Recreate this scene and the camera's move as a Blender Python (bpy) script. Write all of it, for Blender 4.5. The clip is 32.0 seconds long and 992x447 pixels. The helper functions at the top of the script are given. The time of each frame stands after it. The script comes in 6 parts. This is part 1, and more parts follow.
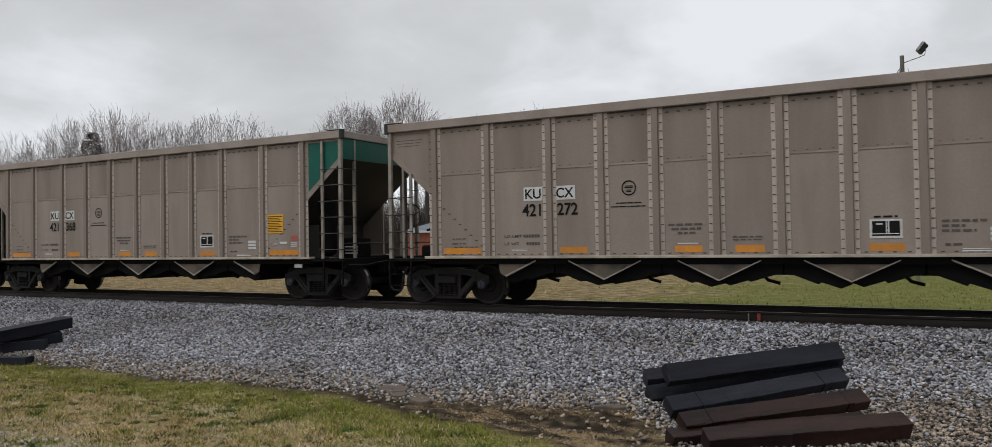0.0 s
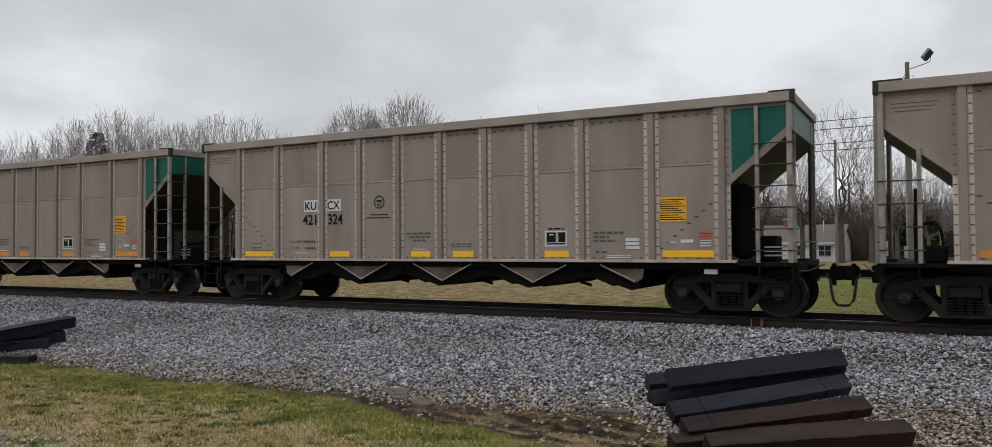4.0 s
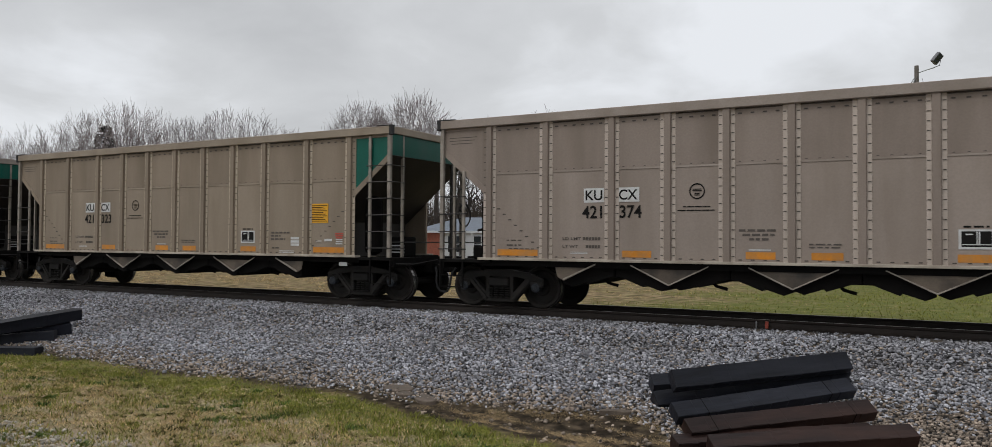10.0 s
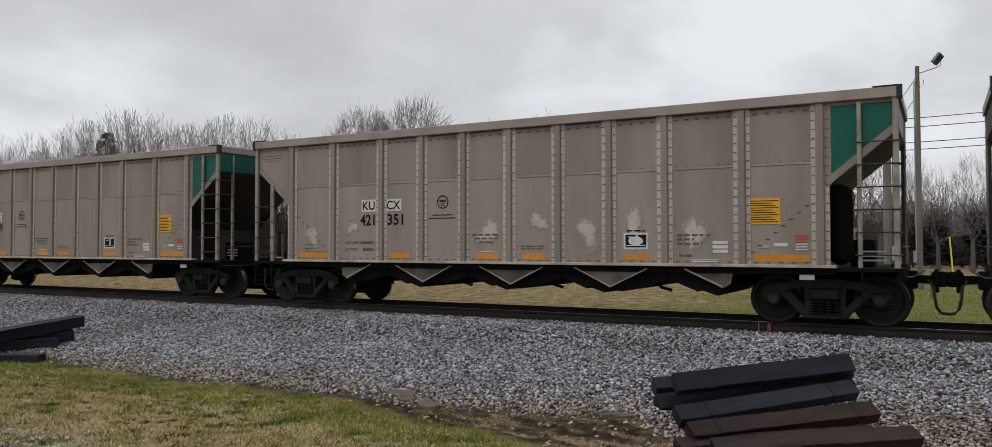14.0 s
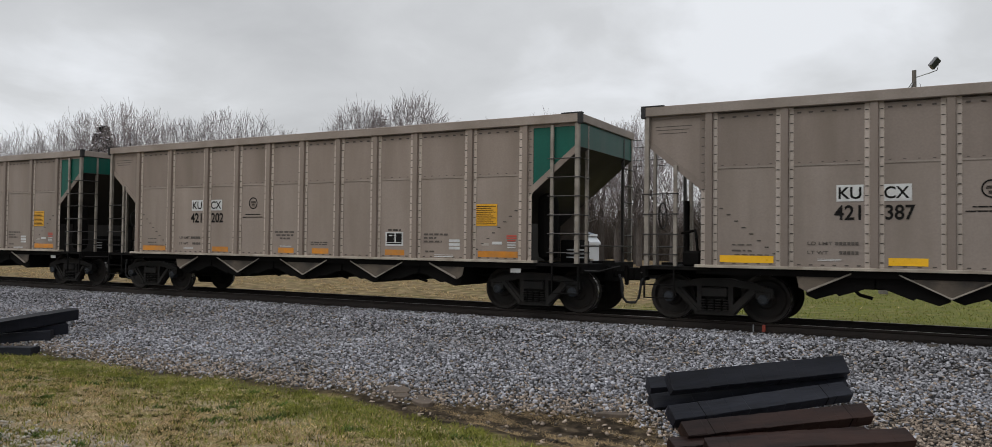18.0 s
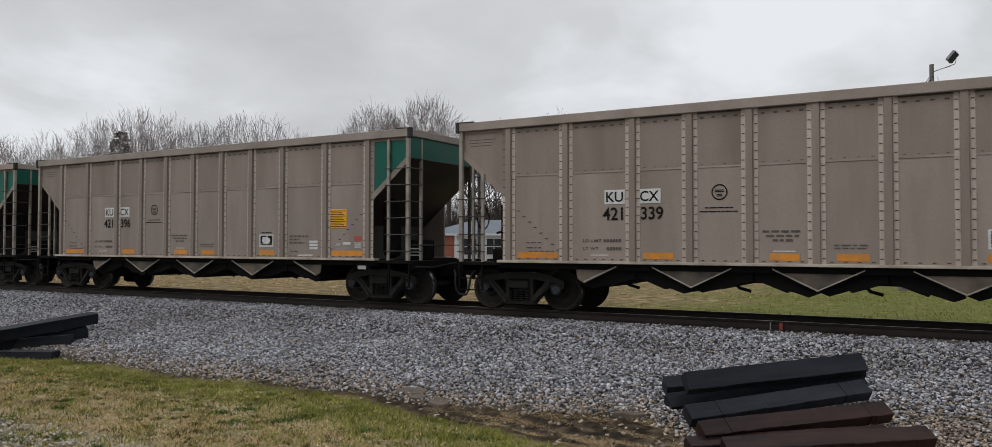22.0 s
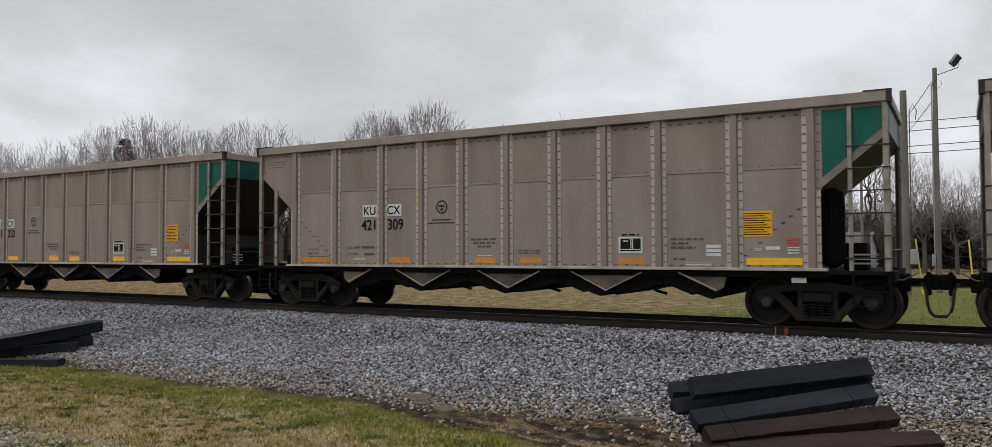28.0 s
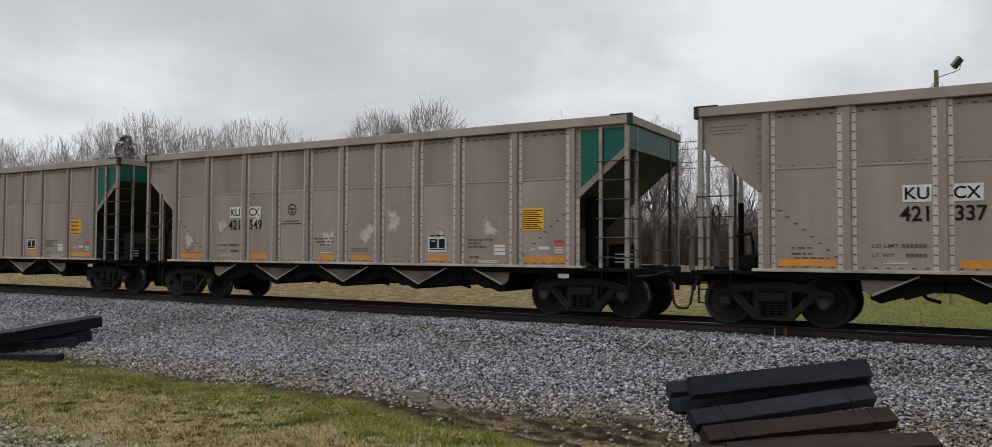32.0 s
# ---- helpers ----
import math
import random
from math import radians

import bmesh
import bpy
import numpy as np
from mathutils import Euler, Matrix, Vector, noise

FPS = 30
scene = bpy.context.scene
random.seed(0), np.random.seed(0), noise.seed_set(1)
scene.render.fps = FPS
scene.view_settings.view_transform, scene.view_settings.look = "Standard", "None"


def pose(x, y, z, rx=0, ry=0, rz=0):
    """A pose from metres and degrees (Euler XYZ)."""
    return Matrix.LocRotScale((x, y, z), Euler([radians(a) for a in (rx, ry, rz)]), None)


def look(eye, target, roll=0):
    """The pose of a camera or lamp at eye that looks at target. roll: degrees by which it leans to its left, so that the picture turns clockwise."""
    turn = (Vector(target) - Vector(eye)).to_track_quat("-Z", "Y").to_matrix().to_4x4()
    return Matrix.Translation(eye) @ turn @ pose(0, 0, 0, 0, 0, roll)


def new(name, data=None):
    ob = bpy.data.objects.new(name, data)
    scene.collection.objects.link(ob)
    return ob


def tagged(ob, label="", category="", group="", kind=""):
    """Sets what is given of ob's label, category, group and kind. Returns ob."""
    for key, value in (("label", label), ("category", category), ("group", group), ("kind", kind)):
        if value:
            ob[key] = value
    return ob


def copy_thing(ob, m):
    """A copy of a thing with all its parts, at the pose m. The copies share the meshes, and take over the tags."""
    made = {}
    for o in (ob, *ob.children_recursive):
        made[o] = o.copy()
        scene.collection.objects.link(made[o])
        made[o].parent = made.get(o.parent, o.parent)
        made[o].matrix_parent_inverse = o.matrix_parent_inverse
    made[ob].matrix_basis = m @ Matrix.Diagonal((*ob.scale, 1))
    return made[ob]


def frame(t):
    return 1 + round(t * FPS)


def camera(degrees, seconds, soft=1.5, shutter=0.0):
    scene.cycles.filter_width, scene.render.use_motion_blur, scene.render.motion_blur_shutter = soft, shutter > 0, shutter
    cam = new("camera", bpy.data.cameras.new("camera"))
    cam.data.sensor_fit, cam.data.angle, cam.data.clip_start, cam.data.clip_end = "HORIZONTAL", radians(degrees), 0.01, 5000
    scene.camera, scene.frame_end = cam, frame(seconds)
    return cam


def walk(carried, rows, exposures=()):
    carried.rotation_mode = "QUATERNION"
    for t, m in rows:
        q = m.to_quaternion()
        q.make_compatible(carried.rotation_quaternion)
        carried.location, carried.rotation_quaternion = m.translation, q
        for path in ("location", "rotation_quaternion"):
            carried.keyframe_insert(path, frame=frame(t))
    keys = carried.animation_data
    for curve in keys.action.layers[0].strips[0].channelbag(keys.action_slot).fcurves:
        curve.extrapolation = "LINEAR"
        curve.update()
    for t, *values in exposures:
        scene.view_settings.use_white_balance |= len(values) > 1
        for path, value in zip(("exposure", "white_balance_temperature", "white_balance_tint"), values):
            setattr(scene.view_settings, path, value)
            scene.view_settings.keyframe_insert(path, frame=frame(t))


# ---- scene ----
# camera: a hand-held phone that stands still and sways a little
cam = camera(64.07, 32.0, soft=0.6, shutter=0.04)
# seconds, place, tilt, lean, turn
PATH = [
    (0, -0.006, 0.005, 1.454, 91.16, 0.94, 28.50),
    (0.5, -0.013, 0.003, 1.453, 91.22, 1.02, 28.45),
    (1, -0.005, -0.006, 1.459, 91.53, 0.57, 28.40),
    (1.5, -0.003, 0.008, 1.458, 91.50, 0.55, 28.34),
    (2, -0.008, -0.001, 1.461, 91.38, 0.41, 28.36),
    (2.5, -0.003, -0.012, 1.454, 91.35, 0.21, 28.39),
    (4.5, -0.007, 0.003, 1.457, 91.47, 0.64, 29.00),
    (5, 0.002, -0.004, 1.456, 91.55, 0.71, 29.39),
    (5.5, -0.005, -0.003, 1.462, 90.95, 0.68, 29.62),
    (6, -0.000, 0.000, 1.459, 91.13, 0.54, 29.88),
    (6.5, 0.001, -0.001, 1.455, 91.11, 0.73, 29.80),
    (7, 0.002, 0.002, 1.460, 90.94, 0.84, 29.79),
    (7.5, 0.002, 0.000, 1.459, 91.27, 0.37, 29.57),
    (8, 0.001, -0.001, 1.463, 91.25, 0.12, 29.61),
    (8.5, 0.002, -0.006, 1.458, 91.28, 0.11, 29.48),
    (9, -0.009, -0.016, 1.454, 90.93, 0.26, 29.55),
    (9.5, 0.003, -0.006, 1.459, 91.34, -0.17, 29.31),
    (10, -0.007, -0.005, 1.456, 91.28, -0.34, 29.11),
    (10.5, -0.008, 0.001, 1.459, 91.06, -0.28, 29.20),
    (11, -0.003, -0.001, 1.456, 91.17, -0.03, 29.07),
    (11.5, -0.001, -0.001, 1.456, 90.76, 0.06, 29.07),
    (12, 0.001, 0.001, 1.447, 90.87, 0.09, 29.09),
    (12.5, -0.002, -0.007, 1.461, 91.34, 0.01, 28.99),
    (13, -0.001, -0.008, 1.459, 91.54, 0.05, 28.85),
    (13.5, 0.005, -0.004, 1.462, 91.81, 0.07, 29.22),
    (14, -0.001, -0.006, 1.466, 91.53, 0.07, 29.24),
    (14.5, 0.001, -0.011, 1.461, 91.55, 0.12, 29.44),
    (16.5, -0.004, -0.023, 1.464, 91.39, -0.25, 29.66),
    (17, -0.004, -0.007, 1.467, 91.51, -0.27, 29.60),
    (17.5, -0.006, -0.015, 1.472, 91.23, -0.22, 29.40),
    (18, -0.008, -0.011, 1.459, 91.42, -0.65, 28.93),
    (18.5, -0.008, -0.015, 1.458, 91.35, -0.78, 29.33),
    (19, -0.021, -0.028, 1.467, 91.13, -0.46, 29.60),
    (19.5, 0.000, -0.006, 1.448, 91.03, -0.34, 29.49),
    (20, -0.011, -0.008, 1.460, 91.12, -0.30, 29.26),
    (20.5, 0.003, -0.003, 1.460, 91.32, -0.14, 29.39),
    (21, -0.000, -0.002, 1.453, 91.04, -0.11, 29.33),
    (21.5, 0.001, -0.013, 1.457, 91.36, 0.02, 30.32),
    (22, 0.006, -0.004, 1.458, 91.45, -0.04, 30.04),
    (22.5, 0.002, -0.014, 1.462, 91.39, 0.01, 29.94),
    (23, 0.006, -0.007, 1.461, 91.58, 0.17, 29.93),
    (23.5, -0.004, 0.001, 1.459, 91.48, 0.38, 29.79),
    (24, -0.003, -0.007, 1.462, 91.52, 0.56, 29.86),
    (24.5, 0.003, 0.005, 1.473, 91.39, 0.31, 29.70),
    (25, -0.002, -0.006, 1.463, 91.46, 0.22, 29.88),
    (25.5, -0.015, -0.014, 1.466, 91.23, 0.11, 30.10),
    (27.5, -0.008, 0.001, 1.453, 91.42, 0.16, 30.20),
    (28, -0.011, -0.014, 1.459, 91.86, 0.23, 30.26),
    (28.5, -0.001, 0.002, 1.457, 91.76, 0.29, 30.22),
    (29, -0.001, -0.013, 1.454, 91.42, 0.18, 30.16),
    (29.5, 0.000, -0.016, 1.459, 91.54, 0.05, 30.12),
    (30, -0.007, -0.004, 1.462, 91.69, -0.14, 30.38),
    (30.5, 0.004, -0.006, 1.451, 91.94, -0.06, 30.35),
    (31, -0.002, -0.006, 1.453, 91.81, -0.04, 30.38),
    (31.5, 0.002, -0.013, 1.452, 91.97, -0.03, 30.48),
    (32, -0.004, -0.005, 1.449, 91.80, -0.21, 30.28),
]
walk(cam, [(t, pose(x, y, z, rx, ry, rz)) for t, x, y, z, rx, ry, rz in PATH])

# ---- light: overcast sky with a veiled sun ----
SUN_ELEV, SUN_TURN = 48.0, 215.0
world = bpy.data.worlds.new("overcast")
scene.world = world
world.use_nodes = True


def build_world():
    nt = world.node_tree
    nt.nodes.clear()
    n, l = nt.nodes.new, nt.links.new
    out, bg = n("ShaderNodeOutputWorld"), n("ShaderNodeBackground")
    co, sep = n("ShaderNodeTexCoord"), n("ShaderNodeSeparateXYZ")
    l(co.outputs["Generated"], sep.inputs[0])

    def math_(op, a, b):
        m = n("ShaderNodeMath")
        m.operation = op
        for k, v in enumerate((a, b)):
            if isinstance(v, (int, float)):
                m.inputs[k].default_value = v
            else:
                l(v, m.inputs[k])
        return m.outputs[0]

    # clouds lie on a flat layer overhead
    h = math_("ADD", math_("MAXIMUM", sep.outputs[2], 0.0), 0.30)
    comb = n("ShaderNodeCombineXYZ")
    l(math_("ADD", math_("DIVIDE", sep.outputs[0], h), 9.2), comb.inputs[0])
    l(math_("ADD", math_("DIVIDE", sep.outputs[1], h), 5.4), comb.inputs[1])
    big, small = n("ShaderNodeTexNoise"), n("ShaderNodeTexNoise")
    for tex, scale, detail, rough in ((big, 1.05, 5.0, 0.48), (small, 3.1, 6.0, 0.55)):
        l(comb.outputs[0], tex.inputs["Vector"])
        tex.inputs["Scale"].default_value, tex.inputs["Detail"].default_value = scale, detail
        tex.inputs["Roughness"].default_value, tex.inputs["Distortion"].default_value = rough, 0.3
    mixv = math_("ADD", math_("MULTIPLY", big.outputs[0], 0.7), math_("MULTIPLY", small.outputs[0], 0.3))
    ramp = n("ShaderNodeValToRGB")
    l(mixv, ramp.inputs[0])
    el = ramp.color_ramp.elements
    el[0].position, el[0].color = 0.36, (0.60, 0.612, 0.63, 1)
    el[1].position, el[1].color = 0.62, (0.92, 0.945, 0.985, 1)
    mid = el.new(0.5)
    mid.color = (0.72, 0.735, 0.755, 1)
    # the layer brightens overhead and in the thin haze along the horizon, as an overcast sky does
    haze = math_("MULTIPLY", math_("MAXIMUM", math_("SUBTRACT", 1.0, math_("MULTIPLY", math_("MAXIMUM", sep.outputs[2], 0.0), 5.0)), 0.0), 0.14)
    up = math_("ADD", math_("ADD", math_("MULTIPLY", math_("MAXIMUM", sep.outputs[2], 0.0), 0.12), 0.93), haze)
    scaled = n("ShaderNodeVectorMath")
    scaled.operation = "SCALE"
    l(ramp.outputs[0], scaled.inputs[0])
    l(up, scaled.inputs["Scale"])
    sky = n("ShaderNodeTexSky")
    sky.sky_type, sky.sun_disc = "NISHITA", False
    sky.sun_elevation, sky.sun_rotation = radians(SUN_ELEV), radians(SUN_TURN)
    dim = n("ShaderNodeVectorMath")
    dim.operation = "SCALE"
    l(sky.outputs[0], dim.inputs[0])
    dim.inputs["Scale"].default_value = 0.08
    mix = n("ShaderNodeMix")
    mix.data_type = "RGBA"
    mix.inputs[0].default_value = 0.94
    l(dim.outputs[0], mix.inputs[6])
    l(scaled.outputs[0], mix.inputs[7])
    l(mix.outputs[2], bg.inputs["Color"])
    bg.inputs["Strength"].default_value = 0.95
    l(bg.outputs[0], out.inputs[0])


build_world()
sun_data = bpy.data.lights.new("sun", "SUN")
sun_data.energy, sun_data.angle, sun_data.color = 0.95, radians(30), (1.0, 0.975, 0.935)
sun = new("sun", sun_data)
sun.matrix_basis = look((0, 0, 60), (60 * math.sin(radians(SUN_TURN)) * -0.9, 60 * math.cos(radians(SUN_TURN)) * -0.9, 0))

# ---- materials ----


def mat(name, col, rough=0.7, metal=0.0, var=0.15, scale=6.0, fine=60.0, bump=0.0, stain=None, amount=0.0, stain_scale=2.0,
        rnd=0.0, island=0.0, tint=False, streak=False, spec=0.5, wavy=0.0):
    """A painted, stone, wood or earth surface: two scales of variation, stains, bump; rnd varies from piece to piece."""
    m = bpy.data.materials.new(name)
    m.use_nodes = True
    nt = m.node_tree
    n, l = nt.nodes.new, nt.links.new
    b = nt.nodes["Principled BSDF"]
    b.inputs["Roughness"].default_value, b.inputs["Metallic"].default_value = rough, metal
    b.inputs["Specular IOR Level"].default_value = spec
    co = n("ShaderNodeTexCoord")
    src = co.outputs["Object"]
    if isinstance(streak, tuple):
        mp = n("ShaderNodeMapping")
        l(src, mp.inputs[0])
        mp.inputs["Scale"].default_value = streak
        src2 = src = mp.outputs[0]
    elif streak:
        mp = n("ShaderNodeMapping")
        l(src, mp.inputs[0])
        mp.inputs["Scale"].default_value = (1.0, 1.0, 0.18)
        src2 = mp.outputs[0]
    else:
        src2 = src

    def noise_(vec, s, d=4.0):
        t = n("ShaderNodeTexNoise")
        l(vec, t.inputs["Vector"])
        t.inputs["Scale"].default_value, t.inputs["Detail"].default_value = s, d
        return t.outputs[0]

    def mapr(v, lo, hi, a=0.3, z=0.7):
        t = n("ShaderNodeMapRange")
        l(v, t.inputs[0])
        for k, x in zip((1, 2, 3, 4), (a, z, lo, hi)):
            t.inputs[k].default_value = x
        return t.outputs[0]

    def mul(a, v):
        t = n("ShaderNodeVectorMath")
        t.operation = "SCALE"
        if isinstance(a, tuple):
            t.inputs[0].default_value = a
        else:
            l(a, t.inputs[0])
        l(v, t.inputs["Scale"])
        return t.outputs[0]

    big, small = noise_(src2, scale), noise_(src, fine, 2.0)
    c = mul(tuple(col[:3]), mapr(big, 1 - var, 1 + var))
    c = mul(c, mapr(small, 1 - var * 0.6, 1 + var * 0.6))
    if stain is not None:
        s = mapr(noise_(src2, stain_scale, 6.0), 0.0, amount, 0.42, 0.68)
        mx = n("ShaderNodeMix")
        mx.data_type = "RGBA"
        l(s, mx.inputs[0])
        l(c, mx.inputs[6])
        mx.inputs[7].default_value = (*stain[:3], 1)
        c = mx.outputs[2]
    if rnd:
        oi = n("ShaderNodeObjectInfo")
        c = mul(c, mapr(oi.outputs["Random"], 1 - rnd, 1 + rnd, 0.0, 1.0))
    if island:
        ge = n("ShaderNodeNewGeometry")
        c = mul(c, mapr(ge.outputs["Random Per Island"], 1 - island, 1 + island, 0.0, 1.0))
    if tint:
        oi = n("ShaderNodeObjectInfo")
        mx = n("ShaderNodeMix")
        mx.data_type, mx.blend_type = "RGBA", "MULTIPLY"
        mx.inputs[0].default_value = 1.0
        l(c, mx.inputs[6])
        l(oi.outputs["Color"], mx.inputs[7])
        c = mx.outputs[2]
    l(c, b.inputs["Base Color"])
    l(mapr(big, max(0.05, rough - 0.08), min(1, rough + 0.08)), b.inputs["Roughness"])
    if wavy:
        # sheets dented and buckled by years of loading
        wv = n("ShaderNodeBump")
        wv.inputs["Strength"].default_value, wv.inputs["Distance"].default_value = 1.0, wavy
        l(noise_(src, 1.7, 1.0), wv.inputs["Height"])
        l(wv.outputs[0], b.inputs["Normal"])
    elif bump:
        bp = n("ShaderNodeBump")
        bp.inputs["Strength"].default_value, bp.inputs["Distance"].default_value = bump, 0.02
        l(small, bp.inputs["Height"])
        l(bp.outputs[0], b.inputs["Normal"])
    return m


M = {}
M["panel_upper"] = mat("weathered_grey_paint_upper", (0.269, 0.225, 0.197), 0.52, 0.0, 0.09, 0.9, 30, 0.03, (0.160, 0.130, 0.107), 0.6, 1.1, 0.07, tint=True, streak=True, wavy=0.022, spec=0.08)
M["panel_lower"] = mat("weathered_grey_paint_lower", (0.287, 0.243, 0.213), 0.46, 0.0, 0.08, 0.9, 30, 0.03, (0.190, 0.156, 0.128), 0.6, 1.4, 0.05, tint=True, streak=True, wavy=0.022, spec=0.08)
M["post"] = mat("grey_post_paint", (0.251, 0.211, 0.185), 0.5, 0.0, 0.12, 1.5, 40, 0.03, (0.17, 0.135, 0.108), 0.7, 1.6, 0.08, tint=True, streak=True, spec=0.08)
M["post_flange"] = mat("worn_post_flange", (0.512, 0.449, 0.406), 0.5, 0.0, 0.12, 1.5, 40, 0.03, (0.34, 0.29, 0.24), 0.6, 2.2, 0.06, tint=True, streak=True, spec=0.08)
M["chord"] = mat("grey_chord_paint", (0.301, 0.260, 0.231), 0.45, 0.0, 0.12, 1.2, 40, 0.03, (0.21, 0.175, 0.145), 0.6, 1.5, 0.05, tint=True, spec=0.08)
M["sill"] = mat("grey_sill_paint", (0.42, 0.37, 0.305), 0.5, 0.0, 0.12, 2.0, 40, 0.03, (0.19, 0.155, 0.12), 0.7, 2.5)
# dirty paint, also darkened for the shade in which the gussets hang
M["gusset"] = mat("dirty_shaded_gusset_paint", (0.125, 0.098, 0.073), 0.6, 0.0, 0.2, 3.0, 40, 0.05, (0.025, 0.02, 0.017), 0.95, 1.6, 0.1)
M["gusset_edge"] = mat("worn_gusset_flange", (0.36, 0.32, 0.27), 0.5, 0.0, 0.15, 3.0, 40, 0, (0.12, 0.10, 0.08), 0.7, 3.0)
M["teal"] = mat("teal_end_paint", (0.003, 0.090, 0.066), 0.45, 0.0, 0.15, 2.0, 40, 0.02, (0.03, 0.085, 0.07), 0.5, 1.6, 0.05, streak=True, spec=0.25)
# near-black sheet colour with slightly paler streaks
M["slope"] = mat("dark_slope_sheet", (0.024, 0.021, 0.019), 0.65, 0.0, 0.25, 1.2, 30, 0.04, (0.045, 0.037, 0.032), 0.5, 1.5, streak=True)
M["black"] = mat("black_rubber", (0.012, 0.012, 0.013), 0.7, 0.0, 0.25, 6, 60)
# grimy steel, lowered almost to black to hold the shade beneath the cars
M["under"] = mat("grimy_shaded_underframe_steel", (0.006, 0.0057, 0.0055), 0.85, 0.0, 0.35, 2.5, 50, 0.1, (0.011, 0.009, 0.008), 0.5, 3.0, spec=0.1)
M["truck"] = mat("grimy_cast_steel", (0.012, 0.011, 0.0103), 0.8, 0.0, 0.3, 4, 60, 0.15, (0.024, 0.0195, 0.016), 0.6, 3.0, 0.12, spec=0.35)
M["wheel"] = mat("wheel_steel", (0.011, 0.0095, 0.0085), 0.75, 0.1, 0.3, 4, 60, 0.08, (0.03, 0.023, 0.018), 0.5, 3.0, spec=0.35)
M["tread"] = mat("polished_wheel_tread", (0.28, 0.27, 0.26), 0.3, 0.9, 0.15, 5, 60)
M["cap"] = mat("bearing_cap_blue_grey", (0.03, 0.036, 0.045), 0.5, 0.3, 0.2, 10, 80, 0, (0.02, 0.02, 0.02), 0.6, 8.0, 0.35)
M["handrail"] = mat("worn_grab_iron", (0.035, 0.031, 0.03), 0.55, 0.3, 0.25, 8, 60)
M["stile"] = mat("ladder_stile_paint", (0.27, 0.24, 0.205), 0.5, 0.0, 0.15, 3, 60, 0, (0.12, 0.10, 0.085), 0.6, 4.0)
M["orange"] = mat("orange_reflector_tape", (0.55, 0.205, 0.012), 0.4, 0.0, 0.1, 8, 60, 0, (0.33, 0.19, 0.08), 0.55, 5.0, 0.08)
M["yellow"] = mat("bright_yellow_reflector_tape", (0.80, 0.44, 0.008), 0.35, 0.0, 0.05, 8, 60)
M["placard"] = mat("yellow_notice_placard", (0.66, 0.33, 0.008), 0.4, 0.0, 0.08, 6, 60)
M["ink"] = mat("black_stencil_ink", (0.010, 0.0095, 0.009), 0.7, 0.0, 0.2, 12, 80, spec=0.12)
M["fadedink"] = mat("faded_stencil_ink", (0.075, 0.062, 0.052), 0.6, 0.0, 0.25, 12, 80)
M["white"] = mat("white_stencil_panel", (0.56, 0.57, 0.57), 0.5, 0.0, 0.08, 8, 60, 0, (0.40, 0.38, 0.35), 0.5, 6.0)
M["red"] = mat("red_card", (0.45, 0.06, 0.04), 0.5, 0.0, 0.1, 8, 60)
# dark rivet heads; also colours the painted shadow strip under the chord
M["rivet"] = mat("dark_rivets_and_chord_shadow", (0.058, 0.048, 0.041), 0.6, 0.1, 0.2, 8, 60)
M["patch"] = mat("scrubbed_pale_paint", (0.385, 0.345, 0.30), 0.5, 0.0, 0.12, 5, 60, 0, (0.30, 0.262, 0.225), 0.9, 3.0)
M["smear"] = mat("scrubbed_smear", (0.46, 0.41, 0.36), 0.5, 0.0, 0.12, 5, 60, 0, (0.30, 0.262, 0.225), 0.7, 3.0)


def wear_edges(m):
    """Lets a smear fade out to its rim, broken up by scratches."""
    nt = m.node_tree
    n, l = nt.nodes.new, nt.links.new
    at, tx, mu, co = n("ShaderNodeAttribute"), n("ShaderNodeTexNoise"), n("ShaderNodeMath"), n("ShaderNodeTexCoord")
    at.attribute_name = "wear"
    l(co.outputs["Object"], tx.inputs["Vector"])
    tx.inputs["Scale"].default_value, tx.inputs["Detail"].default_value = 7.0, 5.0
    mu.operation, mu.use_clamp = "MULTIPLY", True
    l(at.outputs["Fac"], mu.inputs[0])
    l(tx.outputs[0], mu.inputs[1])
    ga = n("ShaderNodeMath")
    ga.operation, ga.use_clamp = "MULTIPLY", True
    l(mu.outputs[0], ga.inputs[0])
    ga.inputs[1].default_value = 3.0
    l(ga.outputs[0], nt.nodes["Principled BSDF"].inputs["Alpha"])


wear_edges(M["smear"])
M["mudstone"] = mat("wet_flat_stone", (0.11, 0.085, 0.065), 0.7, 0.0, 0.25, 6, 60, 0.2)
M["rail"] = mat("rusty_rail_steel", (0.026, 0.020, 0.017), 0.6, 0.2, 0.25, 3, 60, 0.1, (0.018, 0.014, 0.012), 0.6, 2.0, spec=0.3)
M["railhead"] = mat("polished_rail_head", (0.16, 0.14, 0.125), 0.38, 0.85, 0.1, 4, 60)
M["sleeper"] = mat("weathered_sleeper", (0.10, 0.085, 0.07), 0.85, 0.0, 0.3, 4, 50, 0.3)
M["tie_black"] = mat("creosoted_timber_black", (0.0085, 0.0098, 0.0155), 0.42, 0.0, 0.4, 4, 22, 0.22, (0.022, 0.0235, 0.031), 0.8, 3.0, 0.25, spec=0.2, streak=(0.2, 1.0, 1.0))
M["tie_brown"] = mat("creosoted_timber_brown", (0.020, 0.0108, 0.0095), 0.46, 0.0, 0.4, 4, 22, 0.22, (0.052, 0.025, 0.018), 0.8, 3.0, 0.25, spec=0.2, streak=(0.2, 1.0, 1.0))
